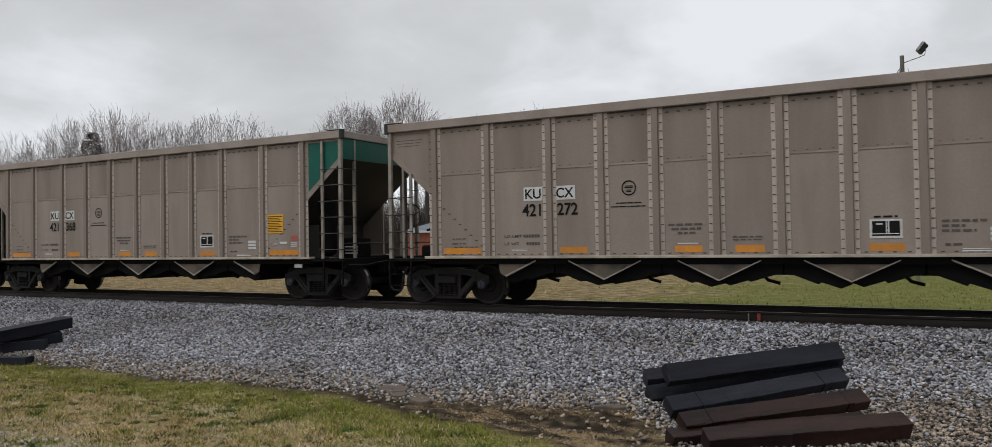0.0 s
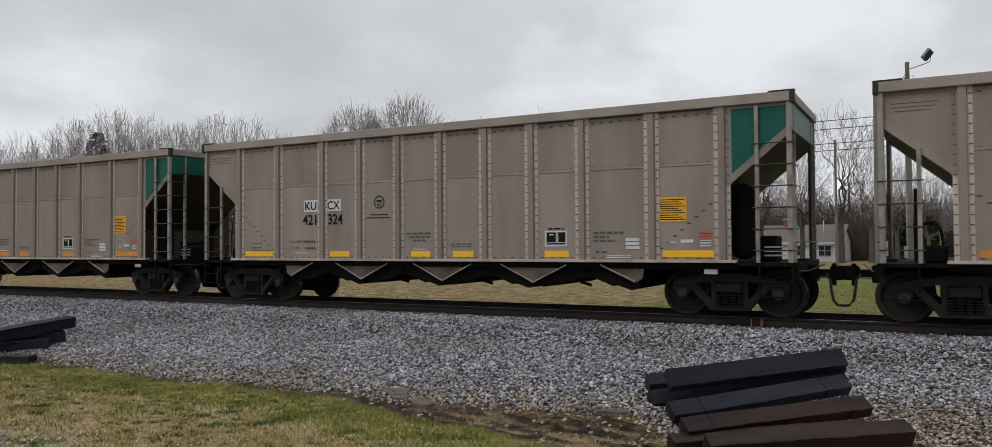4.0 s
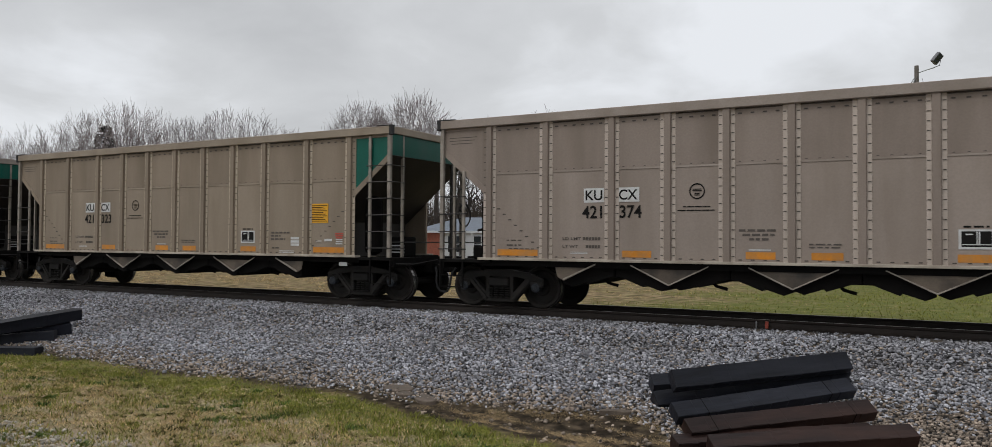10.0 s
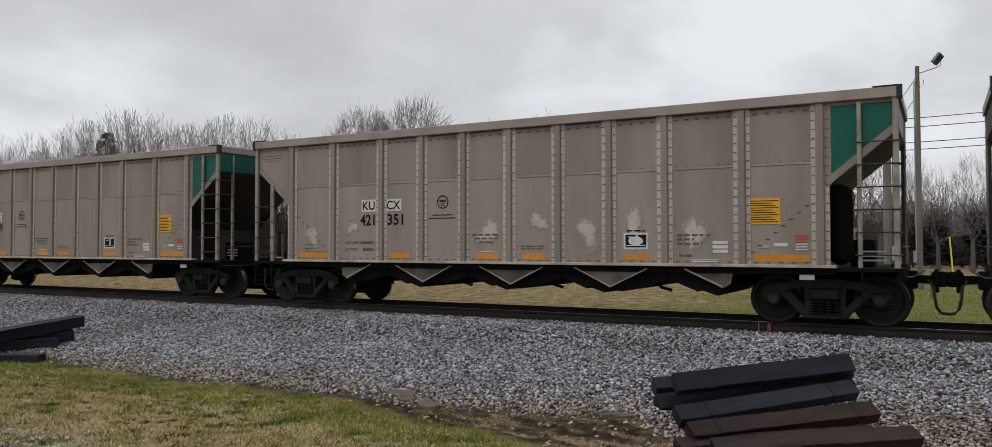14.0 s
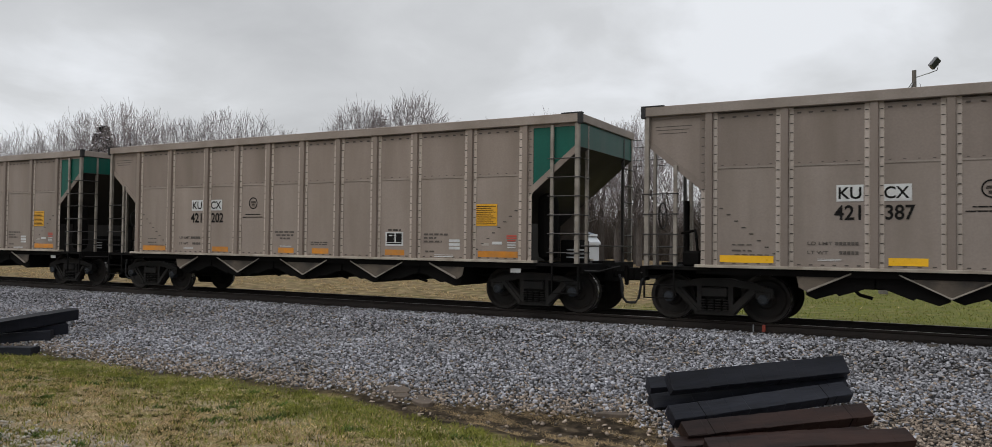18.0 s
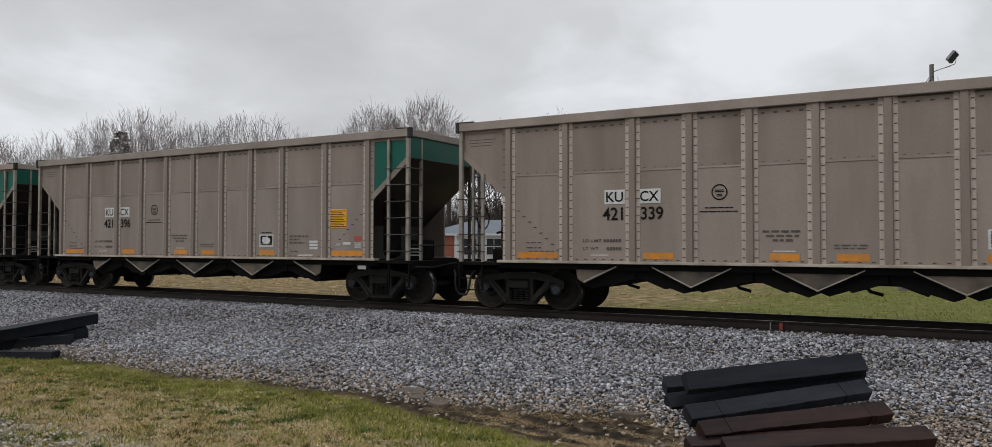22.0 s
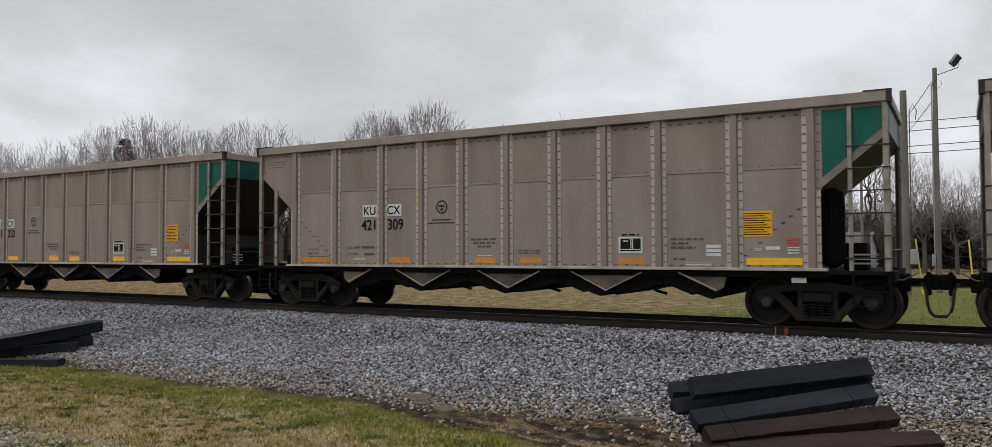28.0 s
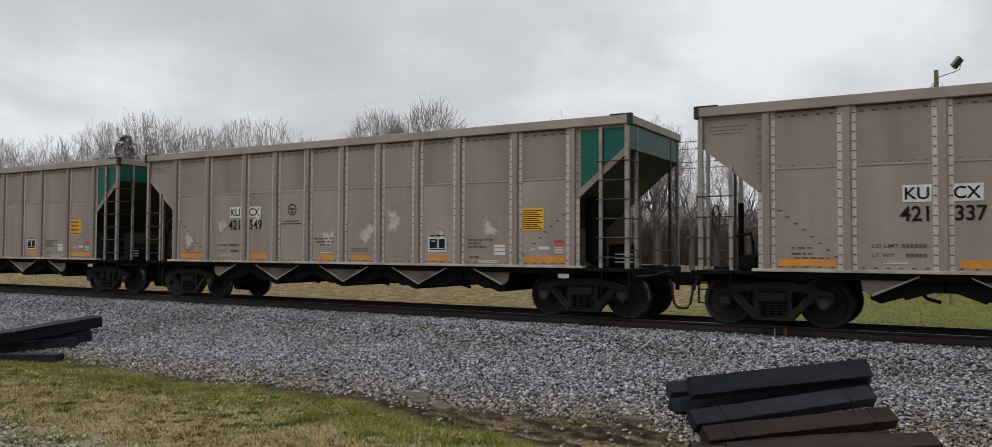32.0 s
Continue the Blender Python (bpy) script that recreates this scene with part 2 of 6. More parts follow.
M["stone"] = mat("grey_ballast_stone", (0.345, 0.347, 0.378), 0.8, 0.0, 0.25, 9, 80, 0.15, (0.15, 0.142, 0.138), 0.5, 0.5, island=0.74, spec=0.3)
M["stone_tan"] = mat("tan_fouled_gravel", (0.29, 0.235, 0.188), 0.85, 0.0, 0.25, 9, 80, 0.15, (0.14, 0.11, 0.083), 0.6, 0.6, island=0.8)
M["stone_pale"] = mat("pale_drive_gravel", (0.42, 0.385, 0.335), 0.85, 0.0, 0.2, 9, 80, 0.15, island=0.45)
M["wood_pole"] = mat("weathered_pole_wood", (0.17, 0.155, 0.14), 0.85, 0.0, 0.25, 3, 40, 0.2, (0.09, 0.08, 0.07), 0.6, 2.0, streak=True)
M["wire"] = mat("grey_cable", (0.05, 0.05, 0.055), 0.5, 0.2, 0.1, 5, 40)
M["guard"] = mat("yellow_guy_guard", (0.75, 0.62, 0.10), 0.5, 0.0, 0.08, 5, 40)
M["lampbody"] = mat("grey_lamp_housing", (0.20, 0.20, 0.21), 0.4, 0.5, 0.1, 8, 60)
M["bark"] = mat("bare_tree_bark", (0.085, 0.073, 0.066), 0.9, 0.0, 0.25, 2.0, 20, 0.2, rnd=0.25)
M["brush"] = mat("bare_brush_stems", (0.088, 0.071, 0.060), 0.9, 0.0, 0.25, 2.0, 20, 0, island=0.35)
M["twig"] = mat("bare_twigs", (0.215, 0.188, 0.19), 0.9, 0.0, 0.2, 2.0, 20, 0, rnd=0.2, island=0.2)
M["needle"] = mat("dark_conifer_needles", (0.010, 0.013, 0.011), 0.9, 0.0, 0.3, 2.0, 20, 0, island=0.3)
M["blade_green"] = mat("green_grass_blade", (0.195, 0.205, 0.042), 0.8, 0.0, 0.25, 1.5, 30, island=0.5, spec=0.12)
M["blade_dark"] = mat("dark_olive_blade", (0.075, 0.068, 0.022), 0.85, 0.0, 0.25, 1.5, 30, island=0.5, spec=0.1)
M["blade_pale"] = mat("bleached_straw_blade", (0.50, 0.40, 0.25), 0.85, 0.0, 0.2, 1.5, 30, island=0.4, spec=0.1)
M["blade_weed"] = mat("green_weed_leaf", (0.065, 0.105, 0.022), 0.75, 0.0, 0.2, 1.5, 30, island=0.4, spec=0.2)
M["blade_dry"] = mat("dry_grass_blade", (0.46, 0.335, 0.17), 0.85, 0.0, 0.25, 1.5, 30, island=0.55, spec=0.12)
M["blade_straw"] = mat("washed_straw", (0.34, 0.25, 0.14), 0.85, 0.0, 0.25, 1.5, 30, island=0.6, spec=0.12)
M["roof_grey"] = mat("grey_shingles", (0.17, 0.195, 0.23), 0.85, 0.0, 0.12, 2.0, 12, 0.2)
M["roof_brown"] = mat("brown_shingles", (0.14, 0.125, 0.115), 0.85, 0.0, 0.12, 2.0, 12, 0.2)
M["brick"] = mat("red_brick_wall", (0.26, 0.085, 0.055), 0.85, 0.0, 0.15, 6.0, 12, 0.2)
M["siding"] = mat("white_siding", (0.56, 0.58, 0.60), 0.6, 0.0, 0.05, 1.0, 20)
M["metalroof"] = mat("white_metal_roof", (0.52, 0.55, 0.58), 0.4, 0.2, 0.05, 1.0, 20)
M["glass"] = mat("dark_window_glass", (0.03, 0.035, 0.04), 0.08, 0.0, 0.05, 1.0, 20)
M["car_yellow"] = mat("yellow_car_paint", (0.75, 0.62, 0.02), 0.25, 0.1, 0.03, 1, 20)
M["car_red"] = mat("red_car_paint", (0.50, 0.025, 0.03), 0.25, 0.1, 0.03, 1, 20)
M["car_black"] = mat("black_car_paint", (0.03, 0.03, 0.035), 0.25, 0.1, 0.03, 1, 20)
M["steel"] = mat("galvanised_steel", (0.35, 0.36, 0.37), 0.45, 0.6, 0.1, 5, 60)
M["redpaint"] = mat("red_marking_paint", (0.30, 0.05, 0.03), 0.7, 0.0, 0.2, 20, 80)

# ---- mesh helpers ----


def mesh_of(name, verts, faces, mats, idx=None):
    me = bpy.data.meshes.new(name)
    me.from_pydata([tuple(v) for v in verts], [], faces)
    for m in mats if isinstance(mats, (list, tuple)) else [mats]:
        me.materials.append(m)
    if idx is not None:
        me.polygons.foreach_set("material_index", np.asarray(idx, dtype=np.int32))
    me.update()
    return me


def part(name, bm, material, parent=None, label=""):
    """Links a bmesh as one mesh object, under a thing or a part."""
    me = bpy.data.meshes.new(name)
    bmesh.ops.recalc_face_normals(bm, faces=bm.faces[:])
    bm.to_mesh(me)
    bm.free()
    for m in material if isinstance(material, (list, tuple)) else [material]:
        me.materials.append(m)
    ob = new(name, me)
    ob.parent = parent
    if label:
        tagged(ob, label)
    return ob


def part_me(name, me, parent=None, label=""):
    ob = new(name, me)
    ob.parent = parent
    if label:
        tagged(ob, label)
    return ob


def add_box(bm, x0, x1, y0, y1, z0, z1, mi=0, bev=0.0):
    vs = [bm.verts.new((x, y, z)) for x in (x0, x1) for y in (y0, y1) for z in (z0, z1)]
    fs = [bm.faces.new([vs[i] for i in f]) for f in ((0, 1, 3, 2), (4, 6, 7, 5), (0, 4, 5, 1), (2, 3, 7, 6), (0, 2, 6, 4), (1, 5, 7, 3))]
    for f in fs:
        f.material_index = mi
    if bev:
        es = list({e for f in fs for e in f.edges})
        bmesh.ops.bevel(bm, geom=es, offset=bev, segments=1, affect="EDGES")
    return bm


def box(x0, x1, y0, y1, z0, z1, bev=0.0):
    return add_box(bmesh.new(), x0, x1, y0, y1, z0, z1, 0, bev)


def add_prism(bm, poly, a0, a1, axis="y", mi=0):
    """A polygon drawn in the plane across the axis, pushed from a0 to a1."""
    def at(p, a):
        return {"y": (p[0], a, p[1]), "x": (a, p[0], p[1]), "z": (p[0], p[1], a)}[axis]
    lo, hi = [bm.verts.new(at(p, a0)) for p in poly], [bm.verts.new(at(p, a1)) for p in poly]
    k = len(poly)
    fs = [bm.faces.new(lo), bm.faces.new(hi[::-1])] + [bm.faces.new((lo[i], lo[(i + 1) % k], hi[(i + 1) % k], hi[i])) for i in range(k)]
    for f in fs:
        f.material_index = mi
    return bm


def prism(poly, a0, a1, axis="y"):
    return add_prism(bmesh.new(), poly, a0, a1, axis)


def add_tube(bm, pts, r, n=6, mi=0, cap=True):
    """A round bar along points; r is one radius or one for each point."""
    pts = [Vector(p) for p in pts]
    rs = r if isinstance(r, (list, tuple)) else [r] * len(pts)
    rings = []
    for i, p in enumerate(pts):
        d = (pts[min(i + 1, len(pts) - 1)] - pts[max(i - 1, 0)]).normalized()
        s = d.cross(Vector((0, 0, 1)) if abs(d.z) < 0.9 else Vector((1, 0, 0))).normalized()
        u = s.cross(d)
        rings.append([bm.verts.new(p + rs[i] * (math.cos(a) * s + math.sin(a) * u)) for a in [2 * math.pi * k / n for k in range(n)]])
    for a, b in zip(rings, rings[1:]):
        for k in range(n):
            bm.faces.new((a[k], a[(k + 1) % n], b[(k + 1) % n], b[k])).material_index = mi
    if cap:
        bm.faces.new(rings[0][::-1]).material_index = mi
        bm.faces.new(rings[-1]).material_index = mi
    return bm


def tube(pts, r, n=6):
    return add_tube(bmesh.new(), pts, r, n)


def add_lathe(bm, prof, n=24, axis="y", mi=0, at=(0, 0, 0)):
    """A profile of (radius, along) turned round an axis."""
    rings = []
    for r, a in prof:
        ring = []
        for k in range(n):
            c, s = math.cos(2 * math.pi * k / n) * r, math.sin(2 * math.pi * k / n) * r
            p = {"y": (c, a, s), "x": (a, c, s), "z": (c, s, a)}[axis]
            ring.append(bm.verts.new((p[0] + at[0], p[1] + at[1], p[2] + at[2])))
        rings.append(ring)
    for a, b in zip(rings, rings[1:]):
        for k in range(n):
            bm.faces.new((a[k], a[(k + 1) % n], b[(k + 1) % n], b[k])).material_index = mi
    for ring in (rings[0], rings[-1]):
        bm.faces.new(ring).material_index = mi
    return bm


def text_mesh(text, height, material, width=None):
    """Flat letters in the built-in font, standing in the x-z plane and facing -y, from their lower left corner."""
    cu = bpy.data.curves.new("letters", "FONT")
    cu.body, cu.size, cu.extrude = text, 1.0, 0.0
    cu.offset = 0.018
    ob = new("letters", cu)
    bpy.context.view_layer.update()
    me = bpy.data.meshes.new_from_object(ob.evaluated_get(bpy.context.evaluated_depsgraph_get()))
    bpy.data.objects.remove(ob)
    bpy.data.curves.remove(cu)
    co = np.zeros(len(me.vertices) * 3)
    me.vertices.foreach_get("co", co)
    co = co.reshape(-1, 3)
    co[:, :2] -= co[:, :2].min(0)
    k = height / co[:, 1].max()
    kx = k if width is None else width / co[:, 0].max()
    co = np.stack([co[:, 0] * kx, 0 * co[:, 0], co[:, 1] * k], 1)
    me.vertices.foreach_set("co", co.ravel())
    me.materials.clear()
    me.materials.append(material)
    me.update()
    return me


# ---- the ground ----
TRACK_Y = 16.394           # the middle of the track
NEAR, FAR = TRACK_Y - 0.7525, TRACK_Y + 0.7525


def smooth(a, b, v):
    t = np.clip((v - a) / (b - a), 0, 1)
    return t * t * (3 - 2 * t)


def edge_y(x):
    """Where the grass ends."""
    return np.interp(x, [-30, -9, -7.5, -5.25, -3.7, -2.8, -1.5, 3], [9.2, 9.12, 8.9, 8.4, 7.9, 7.4, 6.0, 3.0]) + 0.06 * np.sin(np.asarray(x) * 2.3)


def gravel_y(x):
    """Where the gravel begins; bare earth lies between."""
    return np.interp(x, [-30, -9, -7, -4.6, -3.5, -2.9, -2.5, -1.8, 0, 3], [9.25, 9.2, 9.2, 9.5, 9.65, 9.2, 8.6, 7.2, 5.0, 3.0]) + 0.05 * np.sin(np.asarray(x) * 3.1)


def ground_z(x, y):
    x, y = np.asarray(x, float), np.asarray(y, float)
    grass = -0.15 - 0.076 * y
    stone = -0.86 + 0.085 * (y - 8.5)
    near = np.maximum(grass, stone)
    near = near + 0.03 * np.sin(x * 0.9 + y) * smooth(2, 6, y) * (1 - smooth(9, 12, y))
    # shoulder up to the sleepers, flat under the track, down to the field behind
    bed = -0.21
    k = smooth(13.3, 14.7, y)
    z = near * (1 - k) + bed * k
    far = -0.42 - 0.009 * np.clip(y - 22, 0, 85) + 0.06 * np.sin(x * 0.11) * np.sin(y * 0.13)
    k2 = smooth(18.2, 20.5, y)
    z = z * (1 - k2) + far * k2
    rise = 0.018 * np.clip(-x - 20, 0, 60) * smooth(25, 60, y)
    return np.where(y < -8, -0.15, z) + rise


def gz(x, y):
    return float(ground_z(x, y))


def ground_material():
    m = bpy.data.materials.new("ground_earth_grass_gravel")
    m.use_nodes = True
    nt = m.node_tree
    n, l = nt.nodes.new, nt.links.new
    b = nt.nodes["Principled BSDF"]
    b.inputs["Roughness"].default_value = 0.95
    b.inputs["Specular IOR Level"].default_value = 0.08
    co = n("ShaderNodeTexCoord")
    at = n("ShaderNodeAttribute")
    at.attribute_name = "cover"

    def tex(scale, d=5.0):
        t = n("ShaderNodeTexNoise")
        l(co.outputs["Object"], t.inputs["Vector"])
        t.inputs["Scale"].default_value, t.inputs["Detail"].default_value = scale, d
        return t.outputs[0]

    def ramp(v, *stops):
        r = n("ShaderNodeValToRGB")
        l(v, r.inputs[0])
        e = r.color_ramp.elements
        for k, (p, c) in enumerate(stops):
            el = e[k] if k < 2 else e.new(p)
            el.position, el.color = p, (*c, 1)
        return r.outputs[0]

    def mix(f, a, c):
        t = n("ShaderNodeMix")
        t.data_type = "RGBA"
        l(f, t.inputs[0])
        l(a, t.inputs[6])
        l(c, t.inputs[7])
        return t.outputs[2]

    sep = n("ShaderNodeSeparateColor")
    l(at.outputs["Color"], sep.inputs[0])
    fine, mid, wide = tex(38.0), tex(5.0), tex(0.9)
    dry = ramp(fine, (0.32, (0.10, 0.068, 0.034)), (0.68, (0.46, 0.34, 0.19)), (0.5, (0.27, 0.195, 0.10)))
    green = ramp(fine, (0.3, (0.045, 0.06, 0.012)), (0.7, (0.21, 0.235, 0.05)), (0.5, (0.115, 0.145, 0.028)))
    patch = ramp(mid, (0.42, (0, 0, 0)), (0.6, (1, 1, 1)))
    patch2 = ramp(wide, (0.4, (0, 0, 0)), (0.6, (1, 1, 1)))
    ma = n("ShaderNodeMath")
    ma.operation = "MULTIPLY_ADD"
    l(patch, ma.inputs[0])
    ma.inputs[1].default_value = 0.45
    mb = n("ShaderNodeMath")
    mb.operation = "MULTIPLY"
    l(patch2, mb.inputs[0])
    mb.inputs[1].default_value = 0.25
    l(mb.outputs[0], ma.inputs[2])
    mg = n("ShaderNodeMath")
    mg.operation = "ADD"
    mg.use_clamp = True
    l(ma.outputs[0], mg.inputs[0])
    l(sep.outputs[2], mg.inputs[1])
    mg2 = n("ShaderNodeMath")
    mg2.operation = "SUBTRACT"
    mg2.use_clamp = True
    l(mg.outputs[0], mg2.inputs[0])
    mg2.inputs[1].default_value = 0.2
    turf = mix(mg2.outputs[0], dry, green)
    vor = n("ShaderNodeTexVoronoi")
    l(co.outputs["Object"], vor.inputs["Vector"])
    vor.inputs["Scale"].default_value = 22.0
    # shade between stones is put into the colour: cells darken towards their rims
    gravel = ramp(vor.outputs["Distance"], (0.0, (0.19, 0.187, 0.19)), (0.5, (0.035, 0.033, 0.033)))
    dirt = ramp(mid, (0.40, (0.022, 0.017, 0.012)), (0.68, (0.12, 0.092, 0.062)), (0.52, (0.05, 0.038, 0.026)))
    sand = ramp(fine, (0.3, (0.20, 0.165, 0.125)), (0.7, (0.50, 0.44, 0.37)))
    flecks = ramp(tex(13.0, 3.0), (0.30, (0.25, 0.25, 0.25)), (0.42, (1, 1, 1)))
    tm = n("ShaderNodeMix")
    tm.data_type, tm.blend_type = "RGBA", "MULTIPLY"
    tm.inputs[0].default_value = 0.6
    l(turf, tm.inputs[6])
    l(flecks, tm.inputs[7])
    bare = ramp(tex(1.7, 4.0), (0.50, (0, 0, 0)), (0.66, (0.55, 0.55, 0.55)))
    ab = n("ShaderNodeMath")
    ab.operation = "MULTIPLY"
    l(bare, ab.inputs[0])
    l(at.outputs["Alpha"], ab.inputs[1])
    as_ = n("ShaderNodeMath")
    as_.operation, as_.use_clamp = "ADD", True
    sb = n("ShaderNodeMath")
    sb.operation, sb.use_clamp = "SUBTRACT", True
    l(at.outputs["Alpha"], sb.inputs[0])
    sb.inputs[1].default_value = 1.0
    l(ab.outputs[0], as_.inputs[0])
    l(sb.outputs[0], as_.inputs[1])
    c = mix(as_.outputs[0], tm.outputs[2], sand)
    ps = n("ShaderNodeSeparateXYZ")
    l(co.outputs["Object"], ps.inputs[0])
    fa = n("ShaderNodeMapRange")
    l(ps.outputs[1], fa.inputs[0])
    fa.inputs[1].default_value, fa.inputs[2].default_value = 18.5, 20.5
    soil = ramp(tex(2.2, 7.0), (0.36, (0.105, 0.074, 0.042)), (0.64, (0.37, 0.28, 0.165)), (0.5, (0.22, 0.16, 0.09)))
    field = mix(mg2.outputs[0], soil, green)
    c = mix(fa.outputs[0], c, field)
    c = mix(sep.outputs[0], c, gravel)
    c = mix(sep.outputs[1], c, dirt)
    l(c, b.inputs["Base Color"])
    bp = n("ShaderNodeBump")
    bp.inputs["Strength"].default_value, bp.inputs["Distance"].default_value = 0.6, 0.03
    l(fine, bp.inputs["Height"])
    l(bp.outputs[0], b.inputs["Normal"])
    return m


def cover(x, y):
    """How far gravel, bare dirt and green lie on the ground."""
    e, g = edge_y(x), gravel_y(x)
    wob = 0.12 * np.sin(x * 2.1 + 1.0) + 0.10 * np.sin(x * 5.3 + y * 3.0)
    gravel = smooth(g - 0.12, g + 0.3, y + wob) * (1 - smooth(19.0, 19.6, y + wob))
    dirt = smooth(e - 0.15, e + 0.12, y + wob) * (1 - smooth(g - 0.05, g + 0.35, y + wob))
    patchy = smooth(-6.4, -7.2, x) * (1 - smooth(4.6, 5.6, y + 0.8 * wob)) * smooth(2.0, 3.0, y)
    green = 0.7 * np.exp(-((y - e + 0.75) / 0.7) ** 2) + 0.1 * (y < e) + 0.72 * smooth(-9.5, -3.5, x + 2 * np.sin(y * 0.9)) * smooth(20, 22, y) * (1 - smooth(40, 60, y)) - 0.1 * smooth(-12, -30, x) * smooth(20, 22, y)
    far = smooth(55, 70, y) * -0.4
    # bare sand shows through the thin turf nearest the drive
    bare = smooth(0.6, 2.0, e - y) * (y < 12) * (y > 0)
    bare = bare + 0.8 * patchy
    return np.clip(gravel, 0, 1), np.clip(dirt, 0, 1), np.clip(green + far, -0.3, 1), bare


def steps(*spans):
    out = []
    for a, b, d in spans:
        out += list(np.arange(a, b, d))
    return np.array(out + [spans[-1][1]])


def build_ground():
    xs = steps((-2500, -400, 300), (-400, -100, 30), (-100, -26, 3), (-26, 8, 0.2), (8, 60, 3), (60, 400, 30), (400, 2500, 300))
    ys = steps((-400, -40, 60), (-40, 2, 3), (2, 16, 0.2), (16, 24, 0.4), (24, 110, 3), (110, 500, 40), (500, 2500, 400))
    X, Y = np.meshgrid(xs, ys, indexing="ij")
    Z = ground_z(X, Y)
    nx, ny = X.shape
    k = np.arange(nx * ny).reshape(nx, ny)
    faces = np.stack([k[:-1, :-1], k[1:, :-1], k[1:, 1:], k[:-1, 1:]], -1).reshape(-1, 4)
    me = mesh_of("ground", np.stack([X, Y, Z], -1).reshape(-1, 3).tolist(), faces.tolist(), ground_material())
    g, d, gr, br = cover(X.ravel(), Y.ravel())
    at = me.color_attributes.new("cover", "FLOAT_COLOR", "POINT")
    at.data.foreach_set("color", np.stack([g, d, gr, br], -1).astype(np.float32).ravel())
    me.polygons.foreach_set("use_smooth", np.ones(len(me.polygons), dtype=bool))
    tagged(new("ground", me), "grassy ground with patchy dry turf and gravel beside the track", "ground", kind="structure")


def build_stones(name, label, material, spots, size):
    """Loose stones: a rough six-sided lump at each spot."""
    rng = np.random.default_rng(7)
    k = len(spots)
    corner = np.array([(x, y, z) for x in (-1, 1) for y in (-1, 1) for z in (-1, 1)], float)
    v = corner[None] * (0.62 + 0.45 * rng.random((k, 8, 1))) + rng.normal(0, 0.16, (k, 8, 3))
    v *= (size * (0.55 + 0.75 * rng.random((k, 1, 1)))) * np.stack([0.8 + 0.6 * rng.random(k), 0.7 + 0.4 * rng.random(k), 0.5 + 0.35 * rng.random(k)], -1)[:, None]
    a, t = rng.random(k) * 6.283, rng.normal(0, 0.45, k)
    c, s = np.cos(a)[:, None], np.sin(a)[:, None]
    ct, st = np.cos(t)[:, None], np.sin(t)[:, None]
    x, y, z = v[..., 0], v[..., 1], v[..., 2]
    x, z = x * ct - z * st, x * st + z * ct
    x, y = x * c - y * s, x * s + y * c
    v = np.stack([x, y, z], -1) + spots[:, None, :]
    quad = np.array([(0, 1, 3, 2), (4, 6, 7, 5), (0, 4, 5, 1), (2, 3, 7, 6), (0, 2, 6, 4), (1, 5, 7, 3)])
    faces = (quad[None] + 8 * np.arange(k)[:, None, None]).reshape(-1)
    me = bpy.data.meshes.new(name)
    me.vertices.add(k * 8)
    me.vertices.foreach_set("co", v.ravel().astype(np.float32))
    me.loops.add(k * 24)
    me.loops.foreach_set("vertex_index", faces.astype(np.int32))
    me.polygons.add(k * 6)
    me.polygons.foreach_set("loop_start", (np.arange(k * 6) * 4).astype(np.int32))
    me.polygons.foreach_set("loop_total", np.full(k * 6, 4, dtype=np.int32))
    me.materials.append(material)
    me.update(calc_edges=True)
    me.validate()
    tagged(new(name, me), label, "gravel", kind="stuff")


